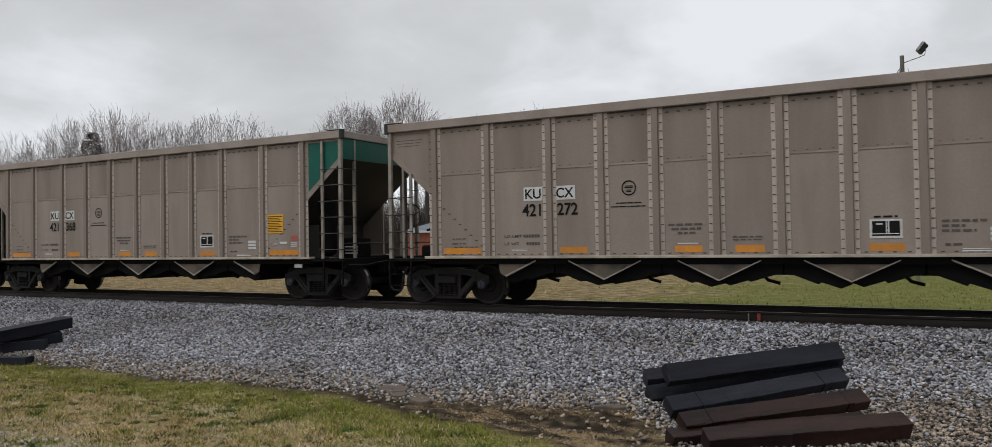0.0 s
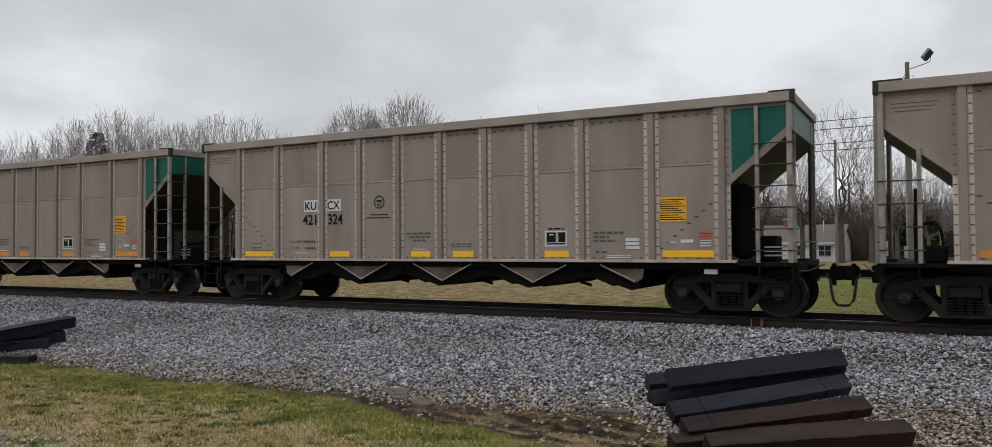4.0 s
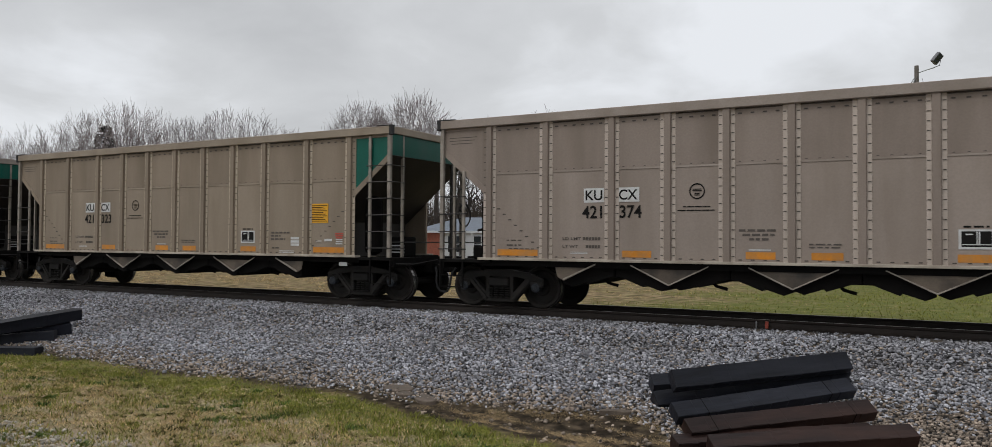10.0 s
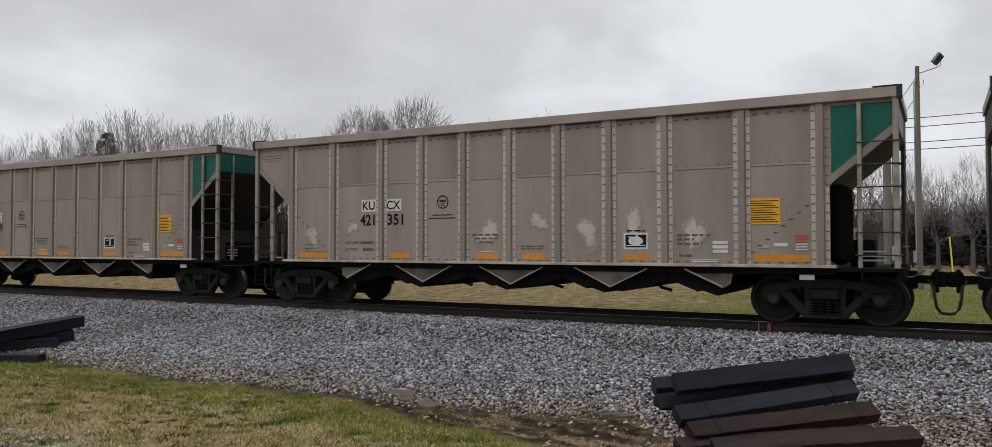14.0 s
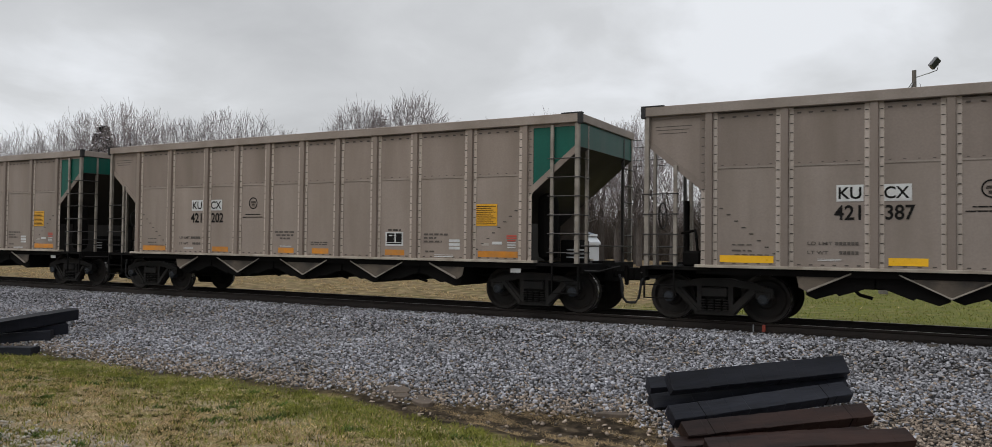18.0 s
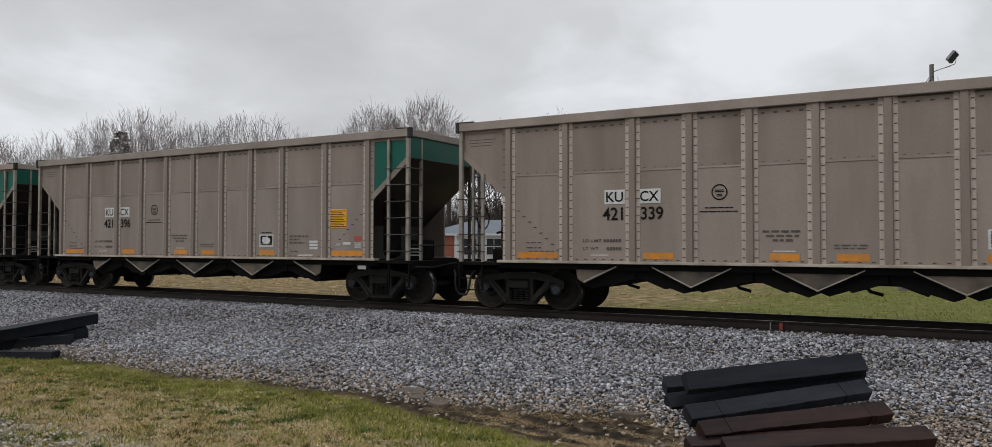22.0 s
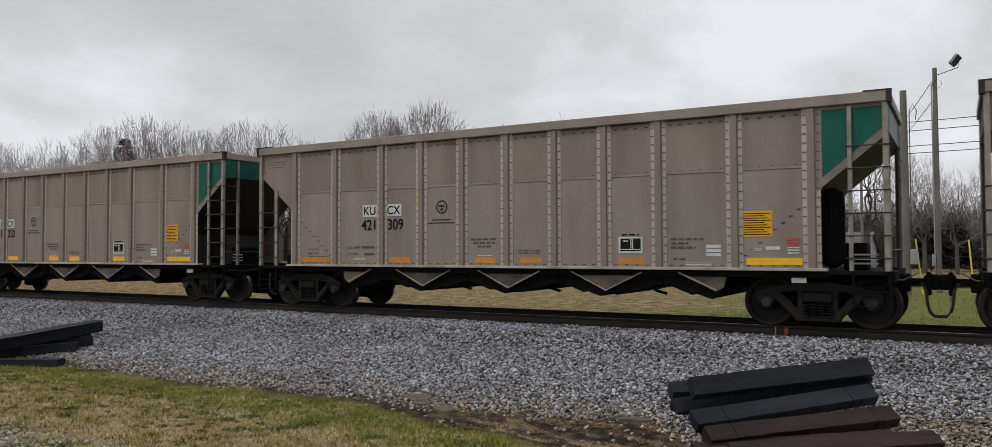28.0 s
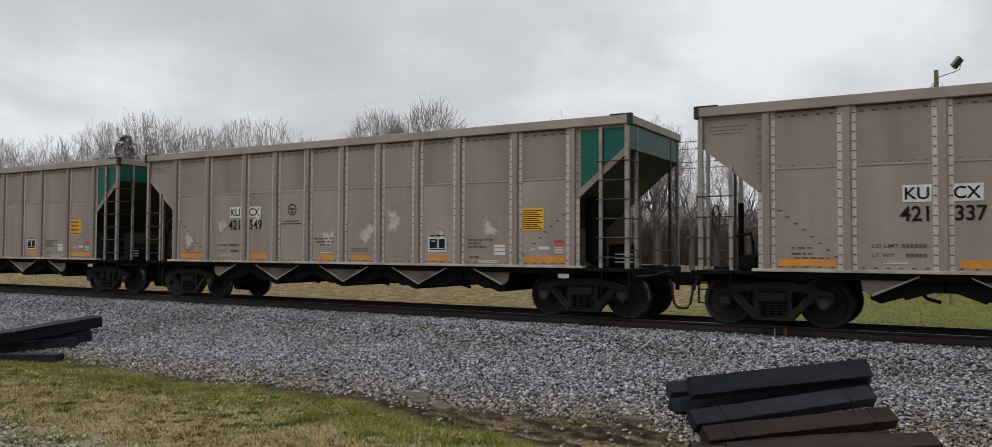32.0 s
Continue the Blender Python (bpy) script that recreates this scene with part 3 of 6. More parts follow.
def build_ballast():
    rng = np.random.default_rng(3)

    def spots(count, x0, x1, y0, y1, keep):
        x, y = x0 + (x1 - x0) * rng.random(count), y0 + (y1 - y0) * rng.random(count)
        ok = keep(x, y)
        x, y = x[ok], y[ok]
        return np.stack([x, y, ground_z(x, y) - 0.004 + 0.045 * rng.random(len(x)) ** 1.5], -1)

    def inside(x, y):
        # the open bed between the turf and the near rail; thinner far along the track
        return (y > gravel_y(x) - 0.1 + 0.4 * rng.random(len(x))) & (np.abs(y - NEAR) > 0.075) & (x > -2.05 * y) & (x < 0.1 * y + 1.6) & (rng.random(len(x)) < np.interp(x, [-30, -18, -10], [0.5, 0.75, 1.0]))

    def tan_share(x, y):
        return 0.10 + 0.85 * smooth(-2.6, -0.4, x - 0.1 * (y - 8)) * (1 - smooth(10.2, 12.4, y)) + 0.55 * (1 - smooth(gravel_y(x) + 0.2, gravel_y(x) + 1.5, y))

    grey = lambda x, y: inside(x, y) & (rng.random(len(x)) > tan_share(x, y))
    tan = lambda x, y: inside(x, y) & (rng.random(len(x)) < tan_share(x, y))
    a = spots(235000, -31, 3.2, 6.0, 16.3, grey)
    build_stones("ballast", "crushed grey stone ballast along the track", M["stone"], a, 0.0195)
    b = spots(215000, -22, 3.0, 5.0, 14.5, tan)
    build_stones("gravel", "tan fouled gravel at the foot of the ballast", M["stone_tan"], b, 0.0175)
    c = spots(16000, -60, 20, 17.3, 19.8, lambda x, y: rng.random(len(x)) < 0.9)
    build_stones("ballast_far_side", "crushed stone ballast behind the track", M["stone"], c, 0.04)
    d = spots(9000, -8, 0, 7.0, 10, lambda x, y: (y > edge_y(x) - 0.1) & (y < gravel_y(x) + 0.2) & (rng.random(len(x)) < 0.05))
    build_stones("loose_gravel", "scattered small stones in the muddy ditch", M["stone_tan"], d, 0.02)
    e = spots(24000, -10.5, -6, 3.0, 5.4, lambda x, y: rng.random(len(x)) < 0.16 * smooth(-6.4, -7.4, x) * (1 - smooth(4.4, 5.3, y)))
    build_stones("driveway_gravel", "pale crushed gravel showing through thin turf", M["stone_pale"], e, 0.014)


def build_grass():
    rng = np.random.default_rng(11)

    def blades(name, label, material, spots, h, w, lay=0.55):
        k = len(spots)
        a = rng.random(k) * 6.283
        lean = rng.normal(0, lay, (k, 2)) * h
        hh = h * (0.4 + 0.8 * rng.random(k))
        d = np.stack([np.cos(a), np.sin(a), 0 * a], -1) * (w * (0.6 + 0.8 * rng.random(k)))[:, None]
        tip = spots + np.concatenate([lean, hh[:, None]], 1)
        v = np.stack([spots - d, spots + d, tip], 1).reshape(-1, 3)
        me = bpy.data.meshes.new(name)
        me.vertices.add(k * 3)
        me.vertices.foreach_set("co", v.ravel().astype(np.float32))
        me.loops.add(k * 3)
        me.loops.foreach_set("vertex_index", np.arange(k * 3, dtype=np.int32))
        me.polygons.add(k)
        me.polygons.foreach_set("loop_start", (np.arange(k) * 3).astype(np.int32))
        me.polygons.foreach_set("loop_total", np.full(k, 3, dtype=np.int32))
        me.materials.append(material)
        me.update(calc_edges=True)
        tagged(new(name, me), label, "grass", kind="stuff")

    def spots(count, box_, keep):
        x0, x1, y0, y1 = box_
        x, y = x0 + (x1 - x0) * rng.random(count), y0 + (y1 - y0) * rng.random(count)
        ok = keep(x, y)
        x, y = x[ok], y[ok]
        return np.stack([x, y, ground_z(x, y) - 0.004], -1)

    def clump(x, y):
        return 0.5 + 0.35 * np.sin(x * 3.1 + 1.7 * np.sin(y * 2.3)) * np.sin(y * 3.7 + 1.3 * np.sin(x * 1.9)) + 0.2 * np.sin(x * 9 + y * 7)

    def tufts(centres, blades_each, radius):
        """Blades gathered round each centre."""
        k = len(centres)
        cnt = rng.integers(blades_each // 2, blades_each * 2, k)
        p = np.repeat(centres, cnt, axis=0)
        off = rng.normal(0, 1, (len(p), 2)) * np.repeat(radius * (0.5 + rng.random(k)), cnt)[:, None]
        x, y = p[:, 0] + off[:, 0], p[:, 1] + off[:, 1]
        return np.stack([x, y, ground_z(x, y) - 0.004], -1)

    near = (-19, -1, 3.0, 9.6)
    green = spots(210000, near, lambda x, y: (y < edge_y(x) + 0.12 * rng.random(len(x))) & (rng.random(len(x)) < 0.06 + 0.22 * smooth(0.4, 0.8, clump(x * 0.55 + 2, y * 0.9)) + 0.8 * clump(x, y) * np.exp(-((y - edge_y(x) + 0.8) / 0.75) ** 2) + 0.4 * (clump(x, y) > 0.82)))
    dry = spots(120000, near, lambda x, y: (y < edge_y(x) - 0.05) & (rng.random(len(x)) < (0.15 + 0.85 * smooth(0.1, 1.6, edge_y(x) - y)) * (0.12 + 0.55 * (clump(x * 0.7 + 5, y * 0.8) > 0.45))))
    mud = spots(60000, (-6.2, -2.4, 7.6, 10.2), lambda x, y: (y > edge_y(x) + 0.25) & (y < gravel_y(x) + 0.25) & (rng.random(len(x)) < smooth(0.4, 0.7, clump(x * 0.9, y * 2.2 + 2))))
    dark = tufts(spots(3000, near, lambda x, y: (y < edge_y(x) - 0.15) & (rng.random(len(x)) < 0.25 + 0.6 * (clump(x * 0.8 + 1, y * 1.1) > 0.5))), 16, 0.035)
    straw = tufts(spots(6500, near, lambda x, y: (y < edge_y(x) - 0.35) & (rng.random(len(x)) < 0.8)), 14, 0.06)
    weed = tufts(spots(260, near, lambda x, y: (y < edge_y(x) - 0.5) & (rng.random(len(x)) < 0.5)), 60, 0.06)
    blades("grass_tufts_dark", "dark olive tufts in the thin turf", M["blade_dark"], dark, 0.034, 0.007, 0.9)
    blades("grass_tufts_pale", "bleached flattened straw tufts in the turf", M["blade_pale"], straw, 0.022, 0.006, 1.8)
    blades("grass_weeds", "low dark green weeds in the turf", M["blade_weed"], weed, 0.05, 0.012, 1.0)
    blades("grass_straw", "matted dry straw washed into the muddy ditch", M["blade_straw"], mud, 0.022, 0.004, 3.0)
    blades("grass_green", "short green spring grass in tufts", M["blade_green"], green, 0.062, 0.006)
    blades("grass_dry", "short dry straw-coloured grass", M["blade_dry"], dry, 0.042, 0.006)
    fg = spots(60000, (-45, 14, 20.2, 42), lambda x, y: rng.random(len(x)) < smooth(-10, -3, x + 2 * np.sin(y * 0.9)) * (0.35 + 0.65 * smooth(0.3, 0.6, clump(x * 0.3, y * 0.4))) * (1 - smooth(30, 44, y)))
    fd = spots(70000, (-60, 14, 19.6, 40), lambda x, y: rng.random(len(x)) < (0.9 - 0.85 * smooth(-16, -4, x)) * smooth(0.35, 0.7, clump(x * 0.25 + 3, y * 0.35)))
    blades("grass_green_field", "green field grass behind the track", M["blade_green"], fg, 0.075, 0.012)
    blades("grass_dry_field", "dry field grass behind the track", M["blade_dry"], fd, 0.085, 0.012, 1.0)


def build_ditch_stones():
    """Flat slabs lying in the mud of the ditch."""
    rng = random.Random(5)
    for x, y, w, d, turn, tilt in ((-7.02, 9.62, 0.30, 0.20, -14, 5), (-6.35, 9.36, 0.36, 0.14, -38, 4), (-6.75, 9.42, 0.16, 0.12, 10, 3), (-3.62, 9.72, 0.30, 0.07, 22, 4)):
        bm = bmesh.new()
        ring = [(w * math.cos(a) * rng.uniform(0.75, 1.05), d * math.sin(a) * rng.uniform(0.75, 1.05)) for a in np.linspace(0, 5.7, 9)]
        add_prism(bm, ring, -0.03, 0.045, "z")
        bmesh.ops.bevel(bm, geom=bm.edges[:], offset=0.01, segments=1, affect="EDGES")
        ob = tagged(part("flat_stone", bm, M["mudstone"]), "flat muddy brown stone lying in the ditch", "stone", "stones in the ditch")
        ob.matrix_basis = pose(x, y, gz(x, y), tilt, 0, turn)


# ---- track ----


def rail_bmesh(x0, x1):
    bm = bmesh.new()
    half = [(0.069, -0.175), (0.069, -0.163), (0.014, -0.142), (0.010, -0.055), (0.033, -0.038), (0.036, -0.008), (0.028, 0.0)]
    prof = half + [(-a, z) for a, z in half[::-1]]
    lo, hi = [bm.verts.new((x0, a, z)) for a, z in prof], [bm.verts.new((x1, a, z)) for a, z in prof]
    k = len(prof)
    for i in range(k):
        f = bm.faces.new((lo[i], lo[(i + 1) % k], hi[(i + 1) % k], hi[i]))
        f.material_index = 1 if i == 6 else 0
    bm.faces.new(lo)
    bm.faces.new(hi[::-1])
    return bm


def build_track():
    for y, lab in ((NEAR, "rusty steel rail with polished head, marked in red"), (FAR, "rusty steel rail with polished head")):
        rail = part("rail", rail_bmesh(-600, 600), [M["rail"], M["railhead"]])
        part("running_surface", box(-600, 600, -0.026, 0.026, -0.001, 0.001), M["railhead"], rail, "polished running surface")
        rail.matrix_basis = pose(0, y, 0)
        tagged(rail, lab, "rail", "rails of the track")
        if y == NEAR:
            bm = box(-2.86, -2.80, -0.073, -0.010, -0.160, -0.03, 0.003)
            part("painted_mark", bm, M["redpaint"], rail, "red painted survey mark")
            bm = box(-3.03, -3.015, -0.073, -0.010, -0.160, -0.03, 0.002)
            part("painted_mark", bm, M["steel"], rail, "pale painted survey mark")
    rng = random.Random(5)
    xs = [-30 + 0.5 * k for k in range(76)]
    bm = box(-0.115, 0.115, -1.295, 1.295, -0.178, 0, 0.008)
    first = None
    for x in xs:
        m = pose(x + rng.uniform(-0.03, 0.03), TRACK_Y + rng.uniform(-0.04, 0.04), -0.172, 0, 0, rng.uniform(-0.6, 0.6))
        if first is None:
            first = tagged(part("sleeper", bm, M["sleeper"]), "weathered timber sleeper bedded in ballast under the rails", "sleeper", "sleepers of the track")
            first.matrix_basis = m
            for y in (-0.7525, 0.7525):
                plate = bmesh.new()
                add_box(plate, -0.1, 0.1, y - 0.16, y + 0.16, 0.0, 0.004)
                for sx, sy in ((-0.06, -0.1), (0.06, 0.1)):
                    add_box(plate, sx - 0.012, sx + 0.012, y + sy - 0.02, y + sy + 0.02, 0.004, 0.03)
                part("tie_plate", plate, M["rail"], first, "rusty tie plate with spikes")
        else:
            copy_thing(first, m)
    bm = bmesh.new()
    for x in [-600 + 1.0 * k for k in range(569)] + [8.5 + 1.0 * k for k in range(590)]:
        add_box(bm, x - 0.115, x + 0.115, TRACK_Y - 1.29, TRACK_Y + 1.29, -0.35, -0.174)
    tagged(part("sleepers_far_off", bm, M["sleeper"]), "rows of timber sleepers far along the track", "sleepers", kind="stuff")


def build_ties():
    """Loose ties left beside the track, in two heaps."""
    def tie_bm(seed, half, wide, deep):
        rng = random.Random(seed)
        bm = box(-half, half, -wide / 2, wide / 2, 0, deep)
        bmesh.ops.subdivide_edges(bm, edges=[e for e in bm.edges if abs(e.verts[0].co.x - e.verts[1].co.x) > 1], cuts=9)
        bmesh.ops.bevel(bm, geom=bm.edges[:], offset=0.007, segments=1, affect="EDGES")
        for v in bm.verts:
            v.co += Vector((rng.uniform(-0.004, 0.004), rng.uniform(-0.005, 0.005), rng.uniform(-0.004, 0.004)))
        return bm

    black, brown = "black creosoted timber railroad tie lying tilted on gravel", "brown creosoted timber railroad tie lying tilted on gravel"
    one, two = "heap of ties on the gravel", "heap of ties by the turf"
    # the lower front edge of the weathered face, from end to end; how far the tie has rolled over; its breadth and depth
    rows = [
        ((-2.918, 9.980, -0.398), (-1.003, 11.747, -0.230), 56, 0.255, 0.16, "tie_black", black, one),
        ((-3.400, 10.553, -0.496), (-1.072, 12.176, -0.348), 30, 0.235, 0.18, "tie_black", black, one),
        ((-3.175, 10.027, -0.655), (-1.022, 11.747, -0.410), 42, 0.235, 0.18, "tie_black", black, one),
        ((-2.676, 9.263, -0.603), (-0.911, 11.126, -0.418), 36, 0.23, 0.145, "tie_black", black, one),
        ((-2.346, 8.595, -0.611), (-0.612, 10.266, -0.503), 34, 0.215, 0.15, "tie_brown", brown, one),
        ((-2.424, 8.356, -0.690), (-0.577, 9.837, -0.640), 14, 0.23, 0.18, "tie_brown", brown, one),
        ((-2.000, 8.165, -0.630), (-0.166, 9.407, -0.548), 24, 0.22, 0.19, "tie_brown", brown, one),
        ((-17.55, 9.11, -0.42), (-17.81, 11.68, -0.20), 0, 0.25, 0.225, "tie_black", black, two),
        ((-16.58, 8.33, -0.33), (-16.56, 10.91, -0.11), 8, 0.25, 0.235, "tie_black", black, two),
        ((-17.36, 8.20, -0.60), (-16.51, 10.64, -0.40), 12, 0.25, 0.225, "tie_black", black, two),
        ((-18.10, 8.30, -0.63), (-16.22, 10.06, -0.48), 0, 0.25, 0.225, "tie_black", black, two),
        ((-17.52, 8.11, -0.69), (-15.07, 8.97, -0.63), 0, 0.25, 0.225, "tie_black", black, two),
    ]
    for k, (a, b, roll, wide, deep, m, kind, heap) in enumerate(rows):
        a, b = Vector(a), Vector(b)
        d = (b - a).normalized()
        ob = part("railroad_tie", tie_bm(k, (b - a).length / 2, wide, deep), M[m])
        side = Vector((0, 0, 1)).cross(d).normalized()
        rot = Matrix((d, side, d.cross(side))).transposed().to_4x4()
        # the tie's own front top edge lies on the line from a to b
        ob.matrix_basis = Matrix.Translation((a + b) / 2) @ rot @ pose(0, 0, 0, roll) @ Matrix.Translation((0, wide / 2, -deep))
        tagged(ob, kind, "railroad tie", heap)
        if k in (3, 4):
            bm = bmesh.new()
            for x in (-0.88, 0.9):
                add_box(bm, x - 0.003, x + 0.003, -wide / 2 - 0.002, wide / 2, deep - 0.003, deep + 0.002)
                add_box(bm, x - 0.003, x + 0.003, -wide / 2 - 0.004, -wide / 2 + 0.002, 0.002, deep)
            part("strap", bm, M["under"], ob)


# ---- the hopper cars ----
CAR = 16.18                # from coupler to coupler
END = 7.44                 # half the body
POSTS = (-6.17, -4.83, -3.385, -2.25, -1.14, 0.0, 1.14, 2.25, 3.385, 4.83, 6.17)
TOP, DECK = 4.116, 1.064
SIDE, SHEET = -1.625, -1.56
WHEEL = 0.457


def side_panels(car):
    for a, b in zip(POSTS, POSTS[1:]):
        for z0, z1, m, nm in ((1.10, 2.905, "panel_lower", "lower_panel"), (2.895, 3.95, "panel_upper", "upper_panel")):
            y = SHEET + (0.006 if nm == "lower_panel" else 0.0)
            ob = part(nm, box(a + 0.02, b - 0.02, y, y + 0.012, z0, z1), M[m], car)


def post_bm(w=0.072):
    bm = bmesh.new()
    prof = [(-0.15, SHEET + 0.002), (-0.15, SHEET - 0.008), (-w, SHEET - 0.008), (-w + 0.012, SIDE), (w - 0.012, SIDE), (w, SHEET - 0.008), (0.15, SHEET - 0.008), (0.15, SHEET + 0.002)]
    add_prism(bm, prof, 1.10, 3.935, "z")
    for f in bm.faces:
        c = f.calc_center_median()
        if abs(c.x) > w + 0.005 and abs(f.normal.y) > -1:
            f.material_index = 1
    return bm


def side_posts(car):
    me = None
    for x in POSTS:
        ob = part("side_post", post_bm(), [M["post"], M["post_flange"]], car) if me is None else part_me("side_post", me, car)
        me = ob.data
        ob.location = (x, 0, 0)


def rivets(car):
    """Rows of rivet heads on the post flanges and the sheet seams."""
    bm = bmesh.new()
    y = SHEET - 0.008
    for x in POSTS:
        for dx in (-0.115, 0.115):
            for k in range(17):
                z = 1.2 + k * 0.163
                add_box(bm, x + dx - 0.026, x + dx + 0.026, y - 0.008, y, z - 0.008, z + 0.008)
    for a, b in zip(POSTS, POSTS[1:]):
        k = max(4, int((b - a - 0.4) / 0.16))
        for i in range(k):
            x = a + 0.24 + (b - a - 0.48) * i / (k - 1)
            add_box(bm, x - 0.034, x + 0.034, SHEET - 0.012, SHEET, 3.818, 3.843)
            add_box(bm, x - 0.02, x + 0.02, SHEET - 0.004, SHEET, 2.94, 2.952)
            add_box(bm, x - 0.03, x + 0.03, SHEET - 0.002, SHEET + 0.006, 1.13, 1.15)
    # slanted rows where the slope sheets meet the side
    for s in (-1, 1):
        for k in range(8):
            x, z = s * (5.95 - 0.135 * k), 2.15 - 0.118 * k
            add_box(bm, x - 0.035, x + 0.035, SHEET - 0.003, SHEET + 0.006, z - 0.01, z + 0.01)
    tagged(part("riveting", bm, M["rivet"], car), kind="stuff")
    bm = bmesh.new()
    for a, b in zip(POSTS, POSTS[1:]):
        add_box(bm, a + 0.15, b - 0.15, SHEET - 0.006, SHEET + 0.004, 2.885, 2.915)
    part("sheet_seam", bm, M["chord"], car)
    # dark strip that paints in the shadow of the chord's overhang
    bm = bmesh.new()
    for a, b in zip((-7.30, *POSTS), (*POSTS, 7.30)):
        add_box(bm, a + 0.075, b - 0.075, SHEET - 0.004, SHEET + 0.004, 3.904, 3.929)
    tagged(part("chord_joint", bm, M["rivet"], car, "dark strip drawn as the shadow under the top chord"), kind="stuff")


def flat(x0, x1, z0, z1, y=SHEET - 0.001, d=0.003):
    return box(x0, x1, y - d, y, z0, z1)


def bars(rows, y=SHEET - 0.001, d=0.002):
    bm = bmesh.new()
    for x0, x1, z0, z1 in rows:
        add_box(bm, x0, x1, y - d, y, z0, z1)
    return bm


def script(x0, x1, z, h, seed, gaps=True):
    """A line of writing too small to read, as plain bars."""
    rng = random.Random(seed)
    out, x = [], x0
    while x < x1 - 0.02:
        w = rng.uniform(0.05, 0.16)
        out.append((x, min(x + w, x1), z, z + h))
        x += w + (0.035 if gaps else 0.01)
    return out


STRIPES = ((-5.97, -5.02), (-3.17, -2.58), (-0.80, -0.28), (0.32, 0.84), (2.54, 3.08), (5.03, 6.0))


def stencils(car):
    for x0, x1, t in ((-3.98, -3.55, "KU"), (-3.27, -2.82, "CX")):
        pl = part("mark_plate", flat(x0, x1, 2.245, 2.53), M["white"], car, "white painted panel")
        ob = part_me("letters", text_mesh(t, 0.205, M["ink"], x1 - x0 - 0.07), pl, "black letters")
        ob.location = (x0 + 0.035, SHEET - 0.0055, 2.285)
    ob = part_me("number", text_mesh("421", 0.255, M["ink"], 0.43), car, "black stencilled numerals")
    ob.location = (-4.02, SHEET - 0.003, 1.925)
    bm = bmesh.new()
    n = 28
    for r0, r1 in ((0.125, 0.15),):
        for k in range(n):
            a, b = 2 * math.pi * k / n, 2 * math.pi * (k + 1) / n
            vs = [bm.verts.new((-1.69 + r * math.cos(q), SHEET - 0.003, 2.42 + r * math.sin(q))) for r, q in ((r0, a), (r1, a), (r1, b), (r0, b))]
            bm.faces.new(vs)
    for z, w in ((2.45, 0.08), (2.42, 0.09), (2.37, 0.05), (2.34, 0.05)):
        add_box(bm, -1.69 - w, -1.69 + w, SHEET - 0.004, SHEET - 0.002, z, z + 0.016)
    part("emblem", bm, M["ink"], car, "round black emblem")
    lines = script(-1.96, -1.44, 2.12, 0.02, 1, False) + script(-2.06, -1.36, 2.05, 0.02, 2, False)
    tagged(part("stencil_line", bars(lines), M["ink"], car), kind="stuff")
    for t, x, z, w in (("LD LMT", -4.45, 1.49, 0.41), ("LT WT", -4.45, 1.33, 0.34)):
        ob = part_me("lettering", text_mesh(t, 0.058, M["fadedink"], w), car)
        ob.location = (x, SHEET - 0.003, z)
    lines = [(-4.0 + 0.064 * q, -3.95 + 0.064 * q, 1.49, 1.548) for q in range(6)] + [(-3.936 + 0.064 * q, -3.886 + 0.064 * q, 1.33, 1.388) for q in range(5)]
    tagged(part("stencil_block", bars(lines), M["fadedink"], car), kind="stuff")
    lines = script(-0.92, -0.22, 1.66, 0.04, 5) + script(-0.86, -0.28, 1.58, 0.04, 6) + script(-0.74, -0.4, 1.50, 0.04, 7)
    tagged(part("stencil_block", bars(lines), M["fadedink"], car), kind="stuff")
    tagged(part("stencil_line", bars(script(0.28, 0.86, 1.42, 0.025, 8) + script(0.28, 0.8, 1.37, 0.02, 9)), M["fadedink"], car), kind="stuff")
    lines = script(3.62, 4.25, 1.62, 0.04, 10) + script(3.62, 3.95, 1.54, 0.04, 11) + script(3.62, 4.1, 1.46, 0.04, 12) + script(3.66, 3.95, 1.24, 0.035, 13)
    tagged(part("stencil_block", bars(lines), M["fadedink"], car), kind="stuff")
    lines = script(-5.75, -5.4, 1.47, 0.02, 14) + script(-5.75, -5.4, 1.36, 0.03, 15) + script(-5.7, -5.1, 1.29, 0.02, 16)
    tagged(part("stencil_line", bars(lines), M["fadedink"], car), kind="stuff")
    tagged(part("stencil_line", bars([(-7.2, -6.5, 3.72, 3.735), (-7.2, -6.55, 3.655, 3.67), (-7.15, -6.6, 3.59, 3.605)], SHEET - 0.001), M["fadedink"], car), kind="stuff")
    part("white_line", bars([(-4.28, -3.90, 1.215, 1.225), (-4.28, -3.90, 1.24, 1.25)]), M["white"], car)
    part("white_line", bars([(-0.74, -0.36, 1.315, 1.335)]), M["white"], car)
    for x0, x1 in STRIPES:
        part("reflector_stripe", flat(x0, x1, 1.155, 1.285, SHEET + 0.003), M["orange"], car)
    # the inspection box: a white frame round a black field
    fr = part("tag_frame", flat(2.55, 3.05, 1.37, 1.69), M["white"], car, "white painted frame")
    part("tag_field", flat(2.59, 3.01, 1.41, 1.66, SHEET - 0.005), M["ink"], fr)
    for b in ((2.80, 2.815, 1.46, 1.655), (2.83, 2.85, 1.46, 1.655), (2.65, 2.75, 1.60, 1.622), (2.60, 3.0, 1.438, 1.452)):
        part("tag_bar", bars([b], SHEET - 0.009), M["white"], fr)
    part("tag_heading", bars(script(2.62, 2.98, 1.72, 0.03, 17)), M["ink"], fr)
